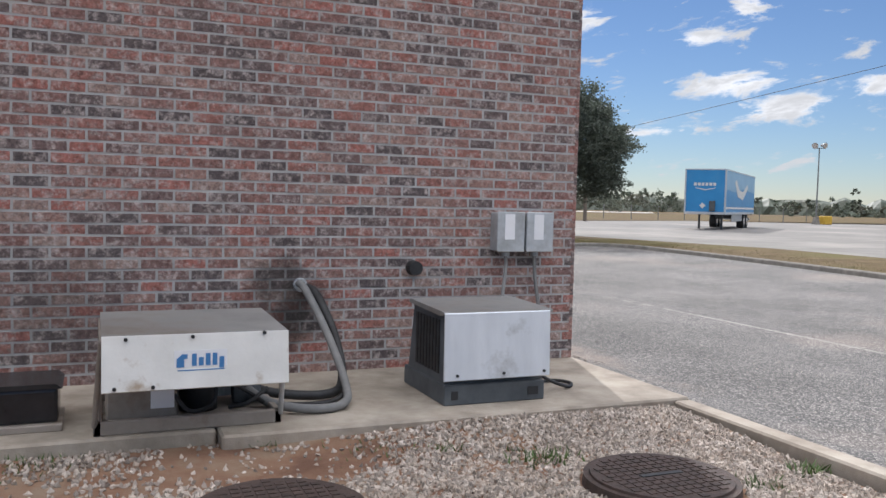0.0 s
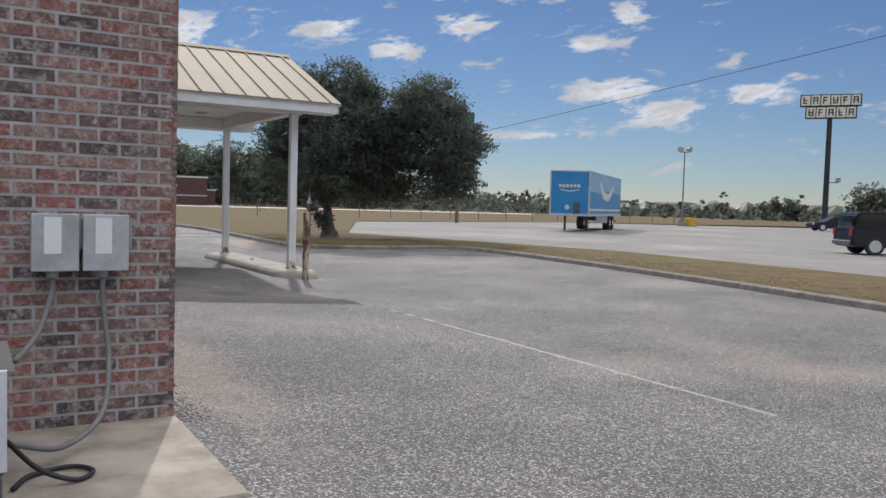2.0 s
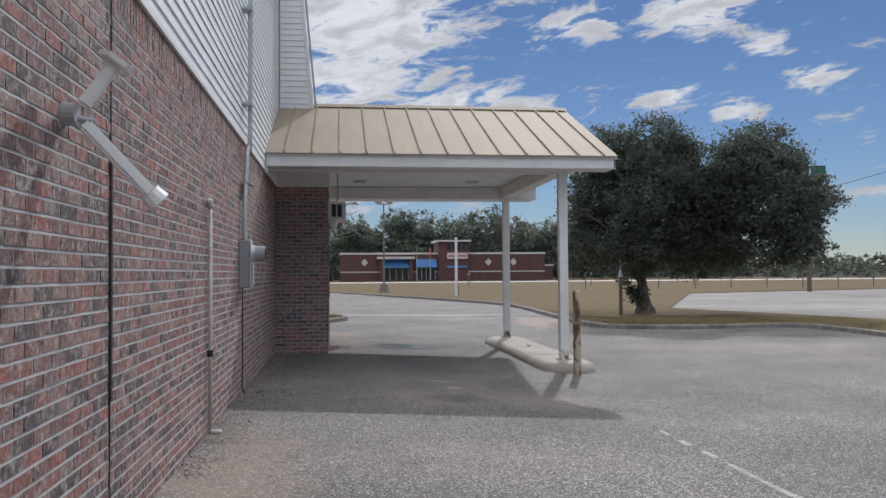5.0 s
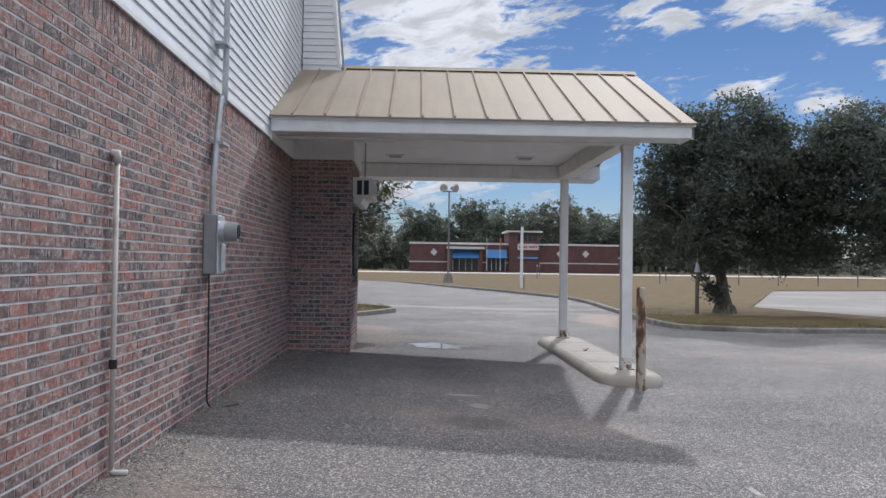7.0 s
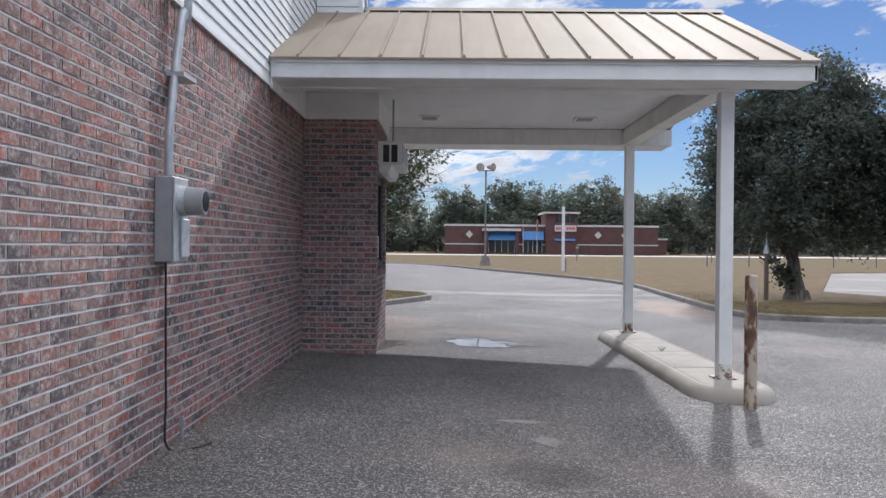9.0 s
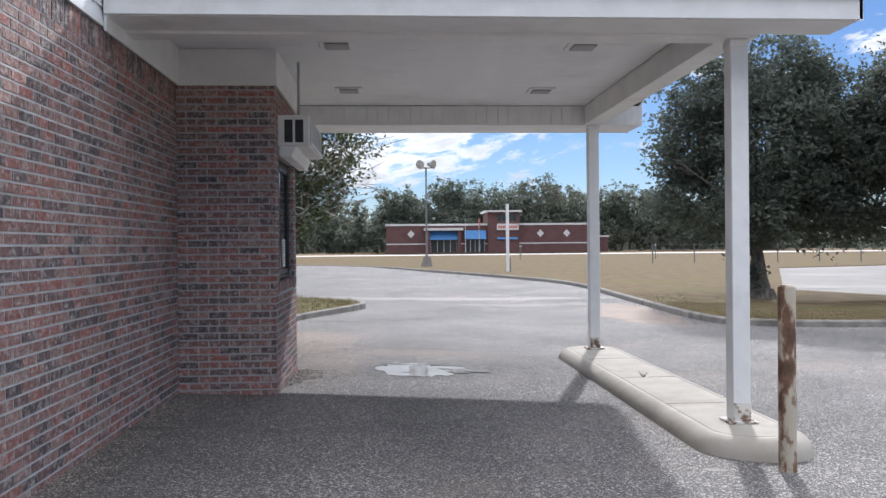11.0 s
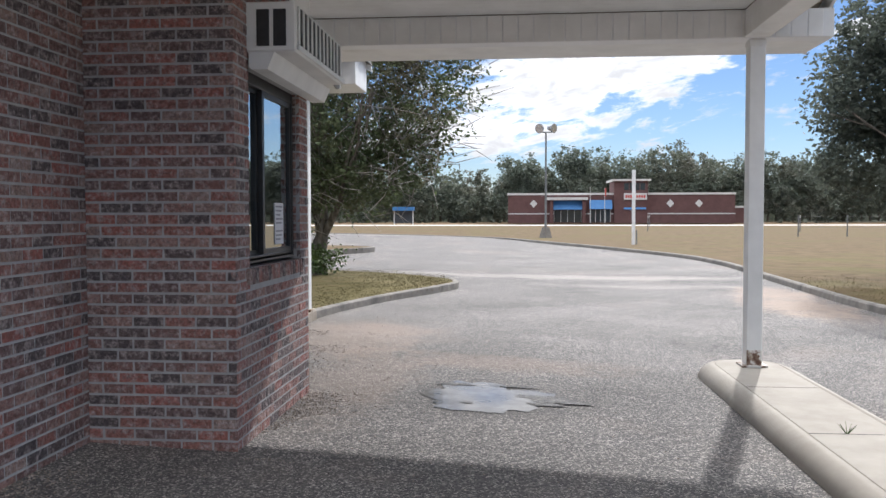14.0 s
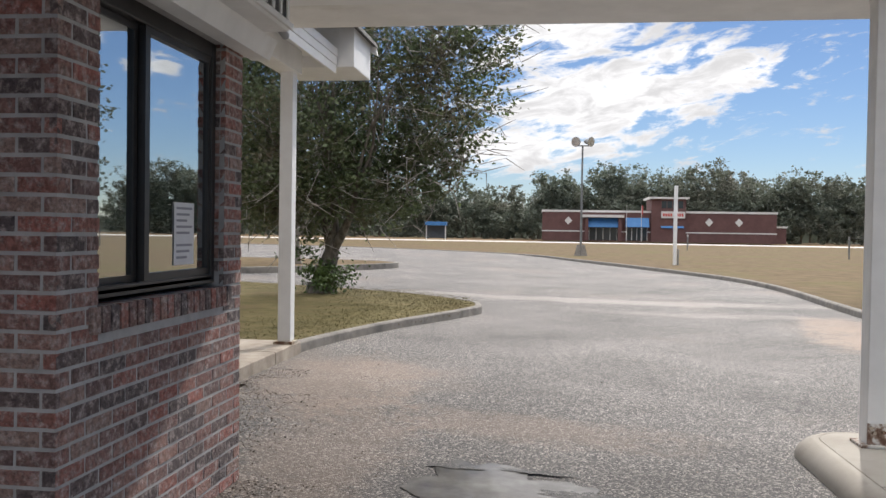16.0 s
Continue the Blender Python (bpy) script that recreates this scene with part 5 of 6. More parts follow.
# ---- drive-up window and its air conditioner ----
t = tagged(new("window_1"), "dark bronze sliding drive-up window reflecting the sky", "window", kind="structure")
FX = 4.525
bm = B()
for a in ((W0, W0 + 0.05, WZ0, WZ1), (W1 - 0.05, W1, WZ0, WZ1), (W0 + 0.05, W1 - 0.05, WZ0, WZ0 + 0.05), (W0 + 0.05, W1 - 0.05, WZ1 - 0.08, WZ1)):
    box(bm, FX - 0.07, FX + 0.02, *a, 0.004)
part("window_frame", bm, WINDOWFRAME, t)
bm = B()
mid = 20.25
for a in ((mid - 0.015, mid + 0.03, WZ0 + 0.05, WZ1 - 0.05), (W1 - 0.08, W1 - 0.05, WZ0 + 0.05, WZ1 - 0.05), (mid + 0.03, W1 - 0.08, WZ0 + 0.05, WZ0 + 0.085), (mid + 0.03, W1 - 0.08, WZ1 - 0.115, WZ1 - 0.081)):
    box(bm, FX - 0.024, FX + 0.012, *a)
part("sash", bm, WINDOWFRAME, t)
bm = B()
for a in ((mid - 0.05, mid - 0.016, WZ0 + 0.05, WZ1 - 0.08), (W0 + 0.05, W0 + 0.075, WZ0 + 0.05, WZ1 - 0.05), (W0 + 0.075, mid - 0.05, WZ0 + 0.05, WZ0 + 0.08), (W0 + 0.075, mid - 0.05, WZ1 - 0.11, WZ1 - 0.081)):
    box(bm, FX - 0.06, FX - 0.026, *a)
part("sash", bm, WINDOWFRAME, t)
for a, x in (((W0 + 0.075, mid - 0.05), FX - 0.035), ((mid + 0.03, W1 - 0.08), FX - 0.005)):
    p = part("pane", box(B(), x - 0.002, x + 0.002, *a, WZ0 + 0.08, WZ1 - 0.08), GLASS, t)
    p.visible_shadow = False
part("track", box(box(B(), FX + 0.02, FX + 0.035, W0 + 0.05, W1 - 0.05, WZ0 + 0.005, WZ0 + 0.02), FX + 0.005, FX + 0.02, W0 + 0.05, W1 - 0.05, WZ0 + 0.02, WZ0 + 0.034), WINDOWFRAME, t)
sill = part("window_sill", box(B(), PX - 0.1, PX - 0.005, W0, W1, WZ0 - 0.10, WZ0 - 0.02), MORTAR, t)
me = brick_mesh("sill_brick", COURSE - JOINT, 0.105, 0.12, BRICK_O)
k = 0
while W0 - 0.06 + k * COURSE < W1 + 0.02:
    ob = new("brick", me)
    ob.matrix_world = Matrix.Translation((PX + 0.018, W0 - 0.06 + k * COURSE, WZ0 - 0.125)) @ pose(0, 0, 0, 0, 0, 90) @ Matrix.Rotation(radians(180), 4, "Z") @ Matrix.Translation((-(COURSE - JOINT), 0, 0))
    ob.parent = sill
    k += 1
t = thing("notice", "white paper notice taped inside the window", "notice")
part("sheet", box(B(), FX + 0.0, FX + 0.002, 20.56, 20.79, 1.27, 1.585), PAPER, t)
bm = B()
for k in range(9):
    if k != 5:
        box(bm, FX + 0.0022, FX + 0.0032, 20.585, 20.765 - 0.03 * (k % 3), 1.55 - k * 0.031, 1.562 - k * 0.031)
part("print", bm, INK, t)
# plain box behind the panes, coloured dark to read as an unlit room
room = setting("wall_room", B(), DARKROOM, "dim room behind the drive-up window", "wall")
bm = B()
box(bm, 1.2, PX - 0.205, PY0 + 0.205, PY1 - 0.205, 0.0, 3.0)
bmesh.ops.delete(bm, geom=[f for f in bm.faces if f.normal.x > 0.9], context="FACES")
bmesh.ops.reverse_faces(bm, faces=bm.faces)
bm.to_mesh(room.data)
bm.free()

me = brick_mesh("reveal_brick", 0.11, COURSE - JOINT, 0.03, BRICK_O)
for i, z in courses(0.0, BRICK_TOP):
    if WZ0 < z < WZ1:
        ob = new("brick", me)
        ob.matrix_world = Matrix.Translation((PX - 0.142, W1 - 0.004, z)) @ Matrix.Diagonal((1, -1, 1, 1))
        ob.parent = bay_side

t = thing("air_conditioner", "white through-wall air conditioner over the drive-up window", "air conditioner")
AY0, AY1, AX, AZ0, AZ1 = 19.71, 21.13, 4.925, 2.55, 2.87
part("casing", box(B(), PX - 0.05, AX, AY0, AY1, AZ0, AZ1, 0.01), WHITE, t)
bm = B()
for k in range(2):
    box(bm, 4.668 + k * 0.111, 4.752 + k * 0.111, AY0 - 0.006, AY0 - 0.001, AZ0 + 0.035, AZ1 - 0.05)
part("side_vent", bm, BLACK, t)
part("back_vent", box(B(), AX + 0.001, AX + 0.004, AY0 + 0.05, AY1 - 0.04, AZ0 + 0.055, AZ1 - 0.025), BLACK, t)
for k in range(12):
    y = AY0 + 0.045 + k * 0.117
    part("fin", box(B(), AX + 0.004, AX + 0.012, y, y + 0.032, AZ0 + 0.055, AZ1 - 0.025), WHITE, t)
part("lower_rail", box(B(), AX, AX + 0.02, AY0 + 0.02, AY1, AZ0 + 0.01, AZ0 + 0.045, 0.003), WHITE, t)
part("support_board", prism(B(), [(PX + 0.012, 2.455), (PX + 0.03, 2.437), (PX + 0.135, 2.437), (PX + 0.183, AZ0 - 0.002), (PX + 0.012, AZ0 - 0.002)], "y", AY0 + 0.003, 21.34), WHITE, t)
part("spout", tube(B(), (4.87, 21.12, 2.57), (4.87, 21.22, 2.55), 0.022), GREY, t)
t = thing("power_cord_cover", "thin grey conduit from ceiling to air conditioner", "conduit")
part("run", tube(B(), (4.78, 20.05, 2.865), (4.78, 20.05, 3.49), 0.014), GREY, t)

# ---- front porch past the bay ----
setting("porch_slab", box(B(), -9.0, 3.5, 22.3, 25.18, -0.2, 0.15, 0.012), CONCRETE, "tan concrete porch slab", "slab")
setting("porch_pad", box(B(), 2.6, 3.5, 25.19, 26.1, -0.2, 0.15, 0.012), CONCRETE, "concrete footing under the porch post", "slab")
col = thing("porch_column", "square white porch column on a small rusty base", "column")
part("shaft", box(B(), 3.32, 3.47, 25.78, 25.93, 0.18, 3.23, 0.006), WHITE, col)
part("base_plate", box(B(), 3.28, 3.50, 25.75, 25.97, 0.15, 0.18), RUSTY, col)
porch = thing("porch_roof", "white boxed porch roof edge with shingles", "porch roof")
part("beam", box(B(), 3.27, 3.51, PY1 + 0.05, 25.98, 3.23, 3.50, 0.004), WHITE, porch)
for k in range(3):
    part("fascia_board", box(B(), 3.80 + 0.006 * k, 3.83 + 0.006 * k, PY1 + 0.05, 26.3, 3.30 + 0.1 * k, 3.395 + 0.1 * k, 0.003), WHITE, porch)
part("soffit", box(B(), 1.0, 3.80, PY1 + 0.05, 26.3, 3.505, 3.52), VINYL, porch)
part("eave_return", box(B(), 3.1, 4.04, 26.31, 27.2, 3.38, 3.86, 0.006), WHITE, porch)
part("shingles", prism(B(), [(4.12, 3.80), (4.10, 3.87), (0.5, 5.6), (0.5, 5.5)], "y", PY1 + 0.02, 27.3), SHINGLE, porch)
part("rake_trim", prism(B(), [(4.13, 3.70), (4.11, 3.80), (0.5, 5.5), (0.5, 5.4)], "y", 27.21, 27.26), WHITE, porch)

# ---- puddle and patches on the paving ----
def blot(name, cx, cy, rx, ry, dz, mat, label, category, seed, n=72, rag=0.35):
    verts = [(cx, cy, ground_z(cx, cy) + dz)]
    for ring in range(1, 5):
        for k in range(n):
            a = 2 * math.pi * k / n
            f = (1 + rag * noise.noise(Vector((math.cos(a) * 1.6, math.sin(a) * 1.6, seed))) + rag * 0.6 * noise.noise(Vector((math.cos(a) * 5, math.sin(a) * 5, seed)))) * ring / 4
            x, y = cx + rx * f * math.cos(a), cy + ry * f * math.sin(a)
            verts.append((x, y, ground_z(x, y) + dz))
    faces = [(0, 1 + k, 1 + (k + 1) % n) for k in range(n)]
    for ring in range(3):
        o = 1 + ring * n
        faces += [(o + k, o + n + k, o + n + (k + 1) % n, o + (k + 1) % n) for k in range(n)]
    return raw(name, verts, faces, mat, None, label, category, "structure")


blot("water", 6.10, 21.45, 0.52, 0.54, 0.006, WATER, "shallow rain puddle mirroring the sky", "puddle", 2.0, rag=0.4, n=200)
for k, (x, y, rx, ry) in enumerate(((6.62, 21.52, 0.22, 0.14), (6.58, 21.30, 0.15, 0.06), (5.80, 21.92, 0.16, 0.05), (5.95, 21.20, 0.05, 0.025), (6.82, 21.40, 0.14, 0.06), (6.34, 21.95, 0.20, 0.04))):
    blot("broken_edge", x, y, rx, ry, 0.008 + 0.001 * k, TAR, "crumbled black asphalt at the puddle's edge", "stain", 50.0 + k, rag=0.7, n=120)


# ---- plants ----
def leaf_cloud(blobs, count, size, seed, gap=0.25, flat=0.6):
    """Leaves as small bent quads in clumps spread over uneven blobs; returns vertices and faces."""
    rng = random.Random(seed)
    verts, faces = [], []
    total = sum(b[3] ** 2 for b in blobs)
    for cx, cy, cz, r, *sq in blobs:
        fz = sq[0] if sq else 0.85
        clumps = max(3, int(count * r * r / total / 26))
        for _ in range(clumps):
            d = Vector((rng.gauss(0, 1), rng.gauss(0, 1), rng.gauss(0, 1))).normalized()
            rr = r * (rng.uniform(0.25, 1.0) ** 0.5)
            rr *= 1 + 0.6 * noise.noise(d * 1.8 + Vector((cx, cy, seed)))
            c = Vector((cx, cy, cz)) + Vector((d.x * rr, d.y * rr, d.z * rr * fz))
            if noise.noise(c * 0.9 + Vector((seed, 0, 0))) < -gap:
                continue
            spread = rng.uniform(0.12, 0.34) * max(0.6, r / 1.6)
            for _ in range(26):
                p = c + Vector((rng.gauss(0, 1), rng.gauss(0, 1), rng.gauss(0, flat))) * spread
                s = size * rng.uniform(0.6, 1.4)
                u = Vector((rng.gauss(0, 1), rng.gauss(0, 1), rng.gauss(0, 0.7))).normalized()
                v = u.cross(Vector((rng.gauss(0, 1), rng.gauss(0, 1), rng.gauss(0, 1)))).normalized()
                n = len(verts)
                w = u.cross(v) * s * 0.18
                verts.extend([tuple(p - u * s), tuple(p - v * s * 0.55 + w), tuple(p + u * s), tuple(p + v * s * 0.55 + w)])
                faces.append((n, n + 1, n + 2, n + 3))
    return verts, faces


def limbs(bm, base, height, r, seed, spread, levels=3, lean=(0, 0), first=0.28):
    """A tapered trunk that forks into limbs; returns the limb tips."""
    rng = random.Random(seed)
    tips = []

    def grow(a, d, le, rad, level):
        pts = [Vector(a)]
        n = 3
        for k in range(n):
            d = (d + Vector((rng.gauss(0, 0.13), rng.gauss(0, 0.13), 0.05))).normalized()
            pts.append(pts[-1] + d * le / n)
        for k in range(n):
            tube(bm, pts[k], pts[k + 1], rad * (1 - 0.22 * k), rad * (1 - 0.22 * (k + 1)), 9 if level == 0 else 6, caps=False)
        if level >= levels:
            tips.append(pts[-1])
            return
        for q in range(rng.choice((3, 3, 4)) if level else 5):
            a2 = rng.uniform(0, 6.28)
            tilt = rng.uniform(0.35, 0.95) * spread
            nd = (d + Vector((math.cos(a2), math.sin(a2), rng.uniform(-0.1, 0.35))) * tilt).normalized()
            grow(pts[-1] if q < 3 else pts[2], nd, le * rng.uniform(0.62, 0.9) if level else height * rng.uniform(0.24, 0.34), rad * 0.42, level + 1)

    grow(base, Vector((lean[0], lean[1], 1)).normalized(), height * first, r, 0)
    return tips


def tree(label, base, height, r, blobs, leaves, size, seed, mat, gap=0.25, twigs=0, levels=3, spread=1.0, first=0.28):
    t = thing("tree", label, "tree")
    bm = B()
    limbs(bm, base, height, r, seed, spread, levels, first=first)
    bx, by, bz = base
    tube(bm, (bx, by, bz - 0.15), (bx, by, bz + 0.25), r * 1.45, r * 1.0, 12, caps=False)
    part("trunk", bm, BARK, t, smooth=True)
    verts, faces = leaf_cloud(blobs, leaves, size, seed, gap)
    raw("crown", verts, faces, mat, t)
    if twigs:
        rng = random.Random(seed + 9)
        bm = B()
        for _ in range(twigs):
            b = rng.choice(blobs)
            d = Vector((rng.gauss(0, 1), rng.gauss(0, 1), rng.gauss(0.2, 0.7))).normalized()
            c = Vector(b[:3]) + d * b[3] * rng.uniform(0.05, 0.45)
            for _ in range(3):
                e = c + (d + Vector((rng.gauss(0, 0.5), rng.gauss(0, 0.5), rng.gauss(0.1, 0.4)))).normalized() * rng.uniform(0.35, 0.8)
                tube(bm, c, e, 0.012, 0.004, 4, caps=False)
                c = e
        part("twig", bm, TWIG, t, "bare grey twigs", kind="stuff")
    return t


OAK = (16.2, 34.0, -0.06)
ox, oy = OAK[:2]
lobes = [(-0.9, 5.9, 1.35), (0.4, 6.1, 1.3), (1.5, 5.3, 1.4), (-1.5, 4.4, 1.4), (0.2, 4.4, 1.8), (1.9, 4.2, 1.8), (-1.7, 2.9, 1.15), (-0.4, 2.6, 1.35), (1.2, 2.6, 1.5),
         (2.9, 2.7, 1.5), (3.3, 5.4, 1.5), (4.4, 5.7, 1.3), (5.2, 5.2, 1.1), (4.1, 4.0, 1.7), (5.6, 4.1, 1.1), (6.3, 4.4, 0.7), (4.5, 2.6, 1.2), (5.7, 2.5, 0.8)]
tree("large dark leafy tree with two rounded lobes on the verge", OAK, 6.0, 0.33,
     [(ox + dx, oy - 0.25 * dx + (0.7, -0.6, 0.1)[k % 3], z, r) for k, (dx, z, r) in enumerate(lobes)], 140000, 0.066, 11, LEAF, gap=0.4)
MAPLE = (1.2, 35.2, 0.0)
mx, my = MAPLE[:2]
tree("half-bare tree with turning leaves on the lawn island", MAPLE, 5.6, 0.31,
     [(mx - 0.4, my, 5.0, 2.2), (mx + 1.6, my - 0.3, 5.6, 1.7), (mx + 2.7, my, 4.6, 1.5), (mx + 1.3, my + 0.4, 3.6, 1.8), (mx - 1.9, my + 0.2, 3.6, 2.0), (mx - 0.2, my - 0.8, 3.2, 1.8), (mx + 3.4, my + 0.2, 6.0, 1.0), (mx + 2.6, my + 0.2, 3.2, 1.0), (mx - 3.2, my, 4.6, 1.8), (mx, my, 7.0, 1.7), (mx - 2.2, my, 6.2, 1.8), (mx - 1.6, my, 2.5, 1.3), (mx + 0.9, my - 0.2, 2.4, 1.2), (mx + 2.0, my, 2.7, 1.0), (mx - 0.5, my - 0.6, 2.3, 1.4)],
     64000, 0.058, 23, LEAF_AUTUMN, gap=0.36, twigs=800, first=0.26, spread=0.58)
tree("slim tree on the far island", (-3.4, 48.0, 0.1), 5.5, 0.2, [(-3.4, 48, 4.6, 2.2), (-5, 48, 4.0, 2.0), (-2.2, 48.4, 3.8, 1.5)], 4000, 0.10, 31, LEAF, gap=0.3)
s = thing("shrub", "low green shrub round the tree foot", "shrub")
v, f = leaf_cloud([(mx + 0.1, my - 0.25, 0.4, 0.5), (mx + 0.75, my - 0.2, 0.55, 0.3), (mx - 0.6, my - 0.1, 0.9, 0.28), (mx + 0.35, my - 0.4, 0.3, 0.4)], 1500, 0.05, 5, gap=0.5)
raw("leaves", v, f, SHRUB, s)
s = thing("sucker_growth", "leafy sucker shoots beside the big trunk", "shrub")
v, f = leaf_cloud([(ox - 0.85, oy - 0.4, 1.05, 0.2), (ox - 0.66, oy - 0.4, 0.85, 0.22), (ox - 0.48, oy - 0.4, 0.65, 0.24), (ox - 0.34, oy - 0.4, 0.42, 0.2)], 700, 0.06, 6, gap=0.5)
part("stem", pipe(B(), smooth_line([(ox - 0.2, oy - 0.3, 0.1), (ox - 0.45, oy - 0.4, 0.6), (ox - 0.95, oy - 0.42, 1.15)], 6), 0.02, 6), BARK, s)
raw("leaves", v, f, LEAF, s)
p = thing("marker_post", "dark post with a pale cap beside the tree", "post")
part("post", tube(B(), (ox - 1.15, oy - 0.6, -0.1), (ox - 1.15, oy - 0.6, 1.3), 0.07, 0.06), WOODPOLE, p)
part("cap", tube(B(), (ox - 1.15, oy - 0.6, 1.3), (ox - 1.15, oy - 0.6, 1.55), 0.10, 0.05), GALV, p)
part("spike", tube(B(), (ox - 1.15, oy - 0.6, 1.55), (ox - 1.15, oy - 0.6, 1.95), 0.025, 0.012), GALV, p)


def woods():
    rng = random.Random(77)
    blobs = []
    for k in range(170):
        u = k / 169
        x = -190 + 300 * u + rng.gauss(0, 2)
        y = 222 + rng.uniform(-9, 9)
        h = rng.uniform(11.5, 18.5) * (0.86 if x < 0 else 1.0)
        for _ in range(4):
            r = h * rng.uniform(0.17, 0.28)
            blobs.append((x + rng.gauss(0, 2.6), y + rng.gauss(0, 2), h - r + rng.uniform(-5.5, 0.4), r, 1.0))
        blobs.append((x + rng.gauss(0, 2), y - 3, h * 0.25, h * 0.28, 1.0))
    for k in range(95):
        a = 0.5 + 1.5 * k / 94 + rng.gauss(0, 0.01)
        d = rng.uniform(205, 250)
        h = rng.uniform(3.2, 4.8) * (1.6 if a < 0.66 else 1.0)
        x, y = d * math.sin(a), d * math.cos(a)
        for _ in range(3):
            r = h * rng.uniform(0.26, 0.4)
            blobs.append((x + rng.gauss(0, 4), y + rng.gauss(0, 4), h * 0.62 + rng.uniform(-2, 0.8), r, 1.0))
        blobs.append((x, y, h * 0.3, h * 0.42, 0.8))
    for bearing, h, n, r in ((48.8, 7.3, 3, 1.3), (51.6, 6.2, 5, 2.2), (52.8, 7.0, 6, 2.4), (57.5, 10.0, 6, 3.2), (60.0, 9.0, 5, 3.0)):
        for _ in range(n):
            a = radians(bearing) + rng.gauss(0, 0.003 * r)
            blobs.append((230 * math.sin(a), 230 * math.cos(a), h - r - rng.uniform(0, h * 0.45), r, 0.9))
            blobs.append((231 * math.sin(a), 231 * math.cos(a), h * 0.3, r, 1.0))
    v, f = leaf_cloud(blobs, 360000, 0.35, 41, gap=0.7, flat=0.8)
    raw("far_woods", v, f, WOODS, None, "continuous dark tree line along the horizon", "woods", "stuff")
    bm = B()
    for k in range(150):
        x = -190 + 300 * k / 149
        tube(bm, (x, 226, 0), (x, 226, 9), 0.3, 0.15, 5, caps=False)
    tagged(part("far_trunks", bm, BARK), "dim trunks under the far tree line", "woods", kind="stuff")
    verts, faces, n = [], [], 420
    for i in range(n + 1):
        a = -0.85 + 2.9 * i / n
        d = 245 / max(0.62, math.cos(min(a, 0.5))) if a < 0.5 else 262
        top = (9.5 if a < 0.42 else 4.3) * (1 + 0.35 * noise.noise(Vector((a * 60, 0, 0))) + 0.25 * noise.noise(Vector((a * 220, 3, 0))))
        for k, z in enumerate((-0.3, top * 0.5, top * 0.85, top, -0.3)):
            dd = d + (0, 1.5, 3, 6, 9)[k] + 4 * noise.noise(Vector((a * 90, z, 4)))
            verts.append((dd * math.sin(a), dd * math.cos(a), z))
    for i in range(n):
        for k in range(4):
            faces.append((i * 5 + k, (i + 1) * 5 + k, (i + 1) * 5 + k + 1, i * 5 + k + 1))
    raw("understory", verts, faces, WOODS, None, "dense undergrowth under the far trees", "woods", "stuff")


woods()


def blades():
    """Grass tufts along the kerbs and over the nearer lawns."""
    rng = random.Random(8)
    verts, faces = [], []
    line = [p for p in smooth_line([(x, y, 0) for x, y in left_kerb[:8]], 10)]
    spots = []
    for _ in range(5200):
        p = rng.choice(line)
        spots.append((p.x - abs(rng.gauss(0, 1.2)) - 0.1, p.y + rng.gauss(0, 0.5), 0.015))
    line2 = [p for p in smooth_line([(x, y, 0) for x, y in right_kerb[:9]], 10)]
    for _ in range(6500):
        p = rng.choice(line2)
        if p.y < 26.5:
            spots.append((p.x + abs(rng.gauss(0, 1.5)) + 0.1, p.y + rng.gauss(0, 0.3), -0.08))
        elif p.x < 13.2:
            spots.append((p.x + abs(rng.gauss(0, 1.5)) + 0.1, p.y + rng.gauss(0, 0.3), -0.08))
        else:
            spots.append((p.x + rng.gauss(0, 0.3), p.y + abs(rng.gauss(0, 1.5)) + 0.1, -0.08))
    for x, y, z in spots:
        for _ in range(3):
            a, h = rng.uniform(0, 6.28), rng.uniform(0.015, 0.035)
            dx, dy = math.cos(a) * 0.007, math.sin(a) * 0.007
            ex, ey = x + rng.gauss(0, 0.035), y + rng.gauss(0, 0.035)
            n = len(verts)
            verts.extend([(ex - dx, ey - dy, z), (ex + dx, ey + dy, z), (ex + rng.gauss(0, 0.03), ey + rng.gauss(0, 0.03), z + h)])
            faces.append((n, n + 1, n + 2))
    raw("grass_blades", verts, faces, BLADE, None, "short dry grass blades on the lawns", "grass", "stuff")
    verts, faces = [], []
    for cx, cy, r in ((1.55, 4.1, 0.22), (1.85, 3.95, 0.10), (2.28, 3.72, 0.16), (-0.1, 4.3, 0.25), (3.0, 3.0, 0.12), (3.4, 3.1, 0.1), (3.78, 7.1, 0.16), (1.0, 4.33, 0.1)):
        for _ in range(int(700 * r)):
            x, y = cx + rng.gauss(0, r * 0.5), cy + rng.gauss(0, r * 0.4)
            z = (0.115 if x < WX else ground_z(x, y)) - 0.01
            a, h = rng.uniform(0, 6.28), rng.uniform(0.02, 0.06)
            n = len(verts)
            verts.extend([(x - math.cos(a) * 0.008, y - math.sin(a) * 0.008, z), (x + math.cos(a) * 0.008, y + math.sin(a) * 0.008, z), (x + rng.gauss(0, 0.025), y + rng.gauss(0, 0.025), z + h)])
            faces.append((n, n + 1, n + 2))
    raw("weeds", verts, faces, SHRUB, None, "small green weeds in gravel and cracks", "weeds", "stuff")


blades()


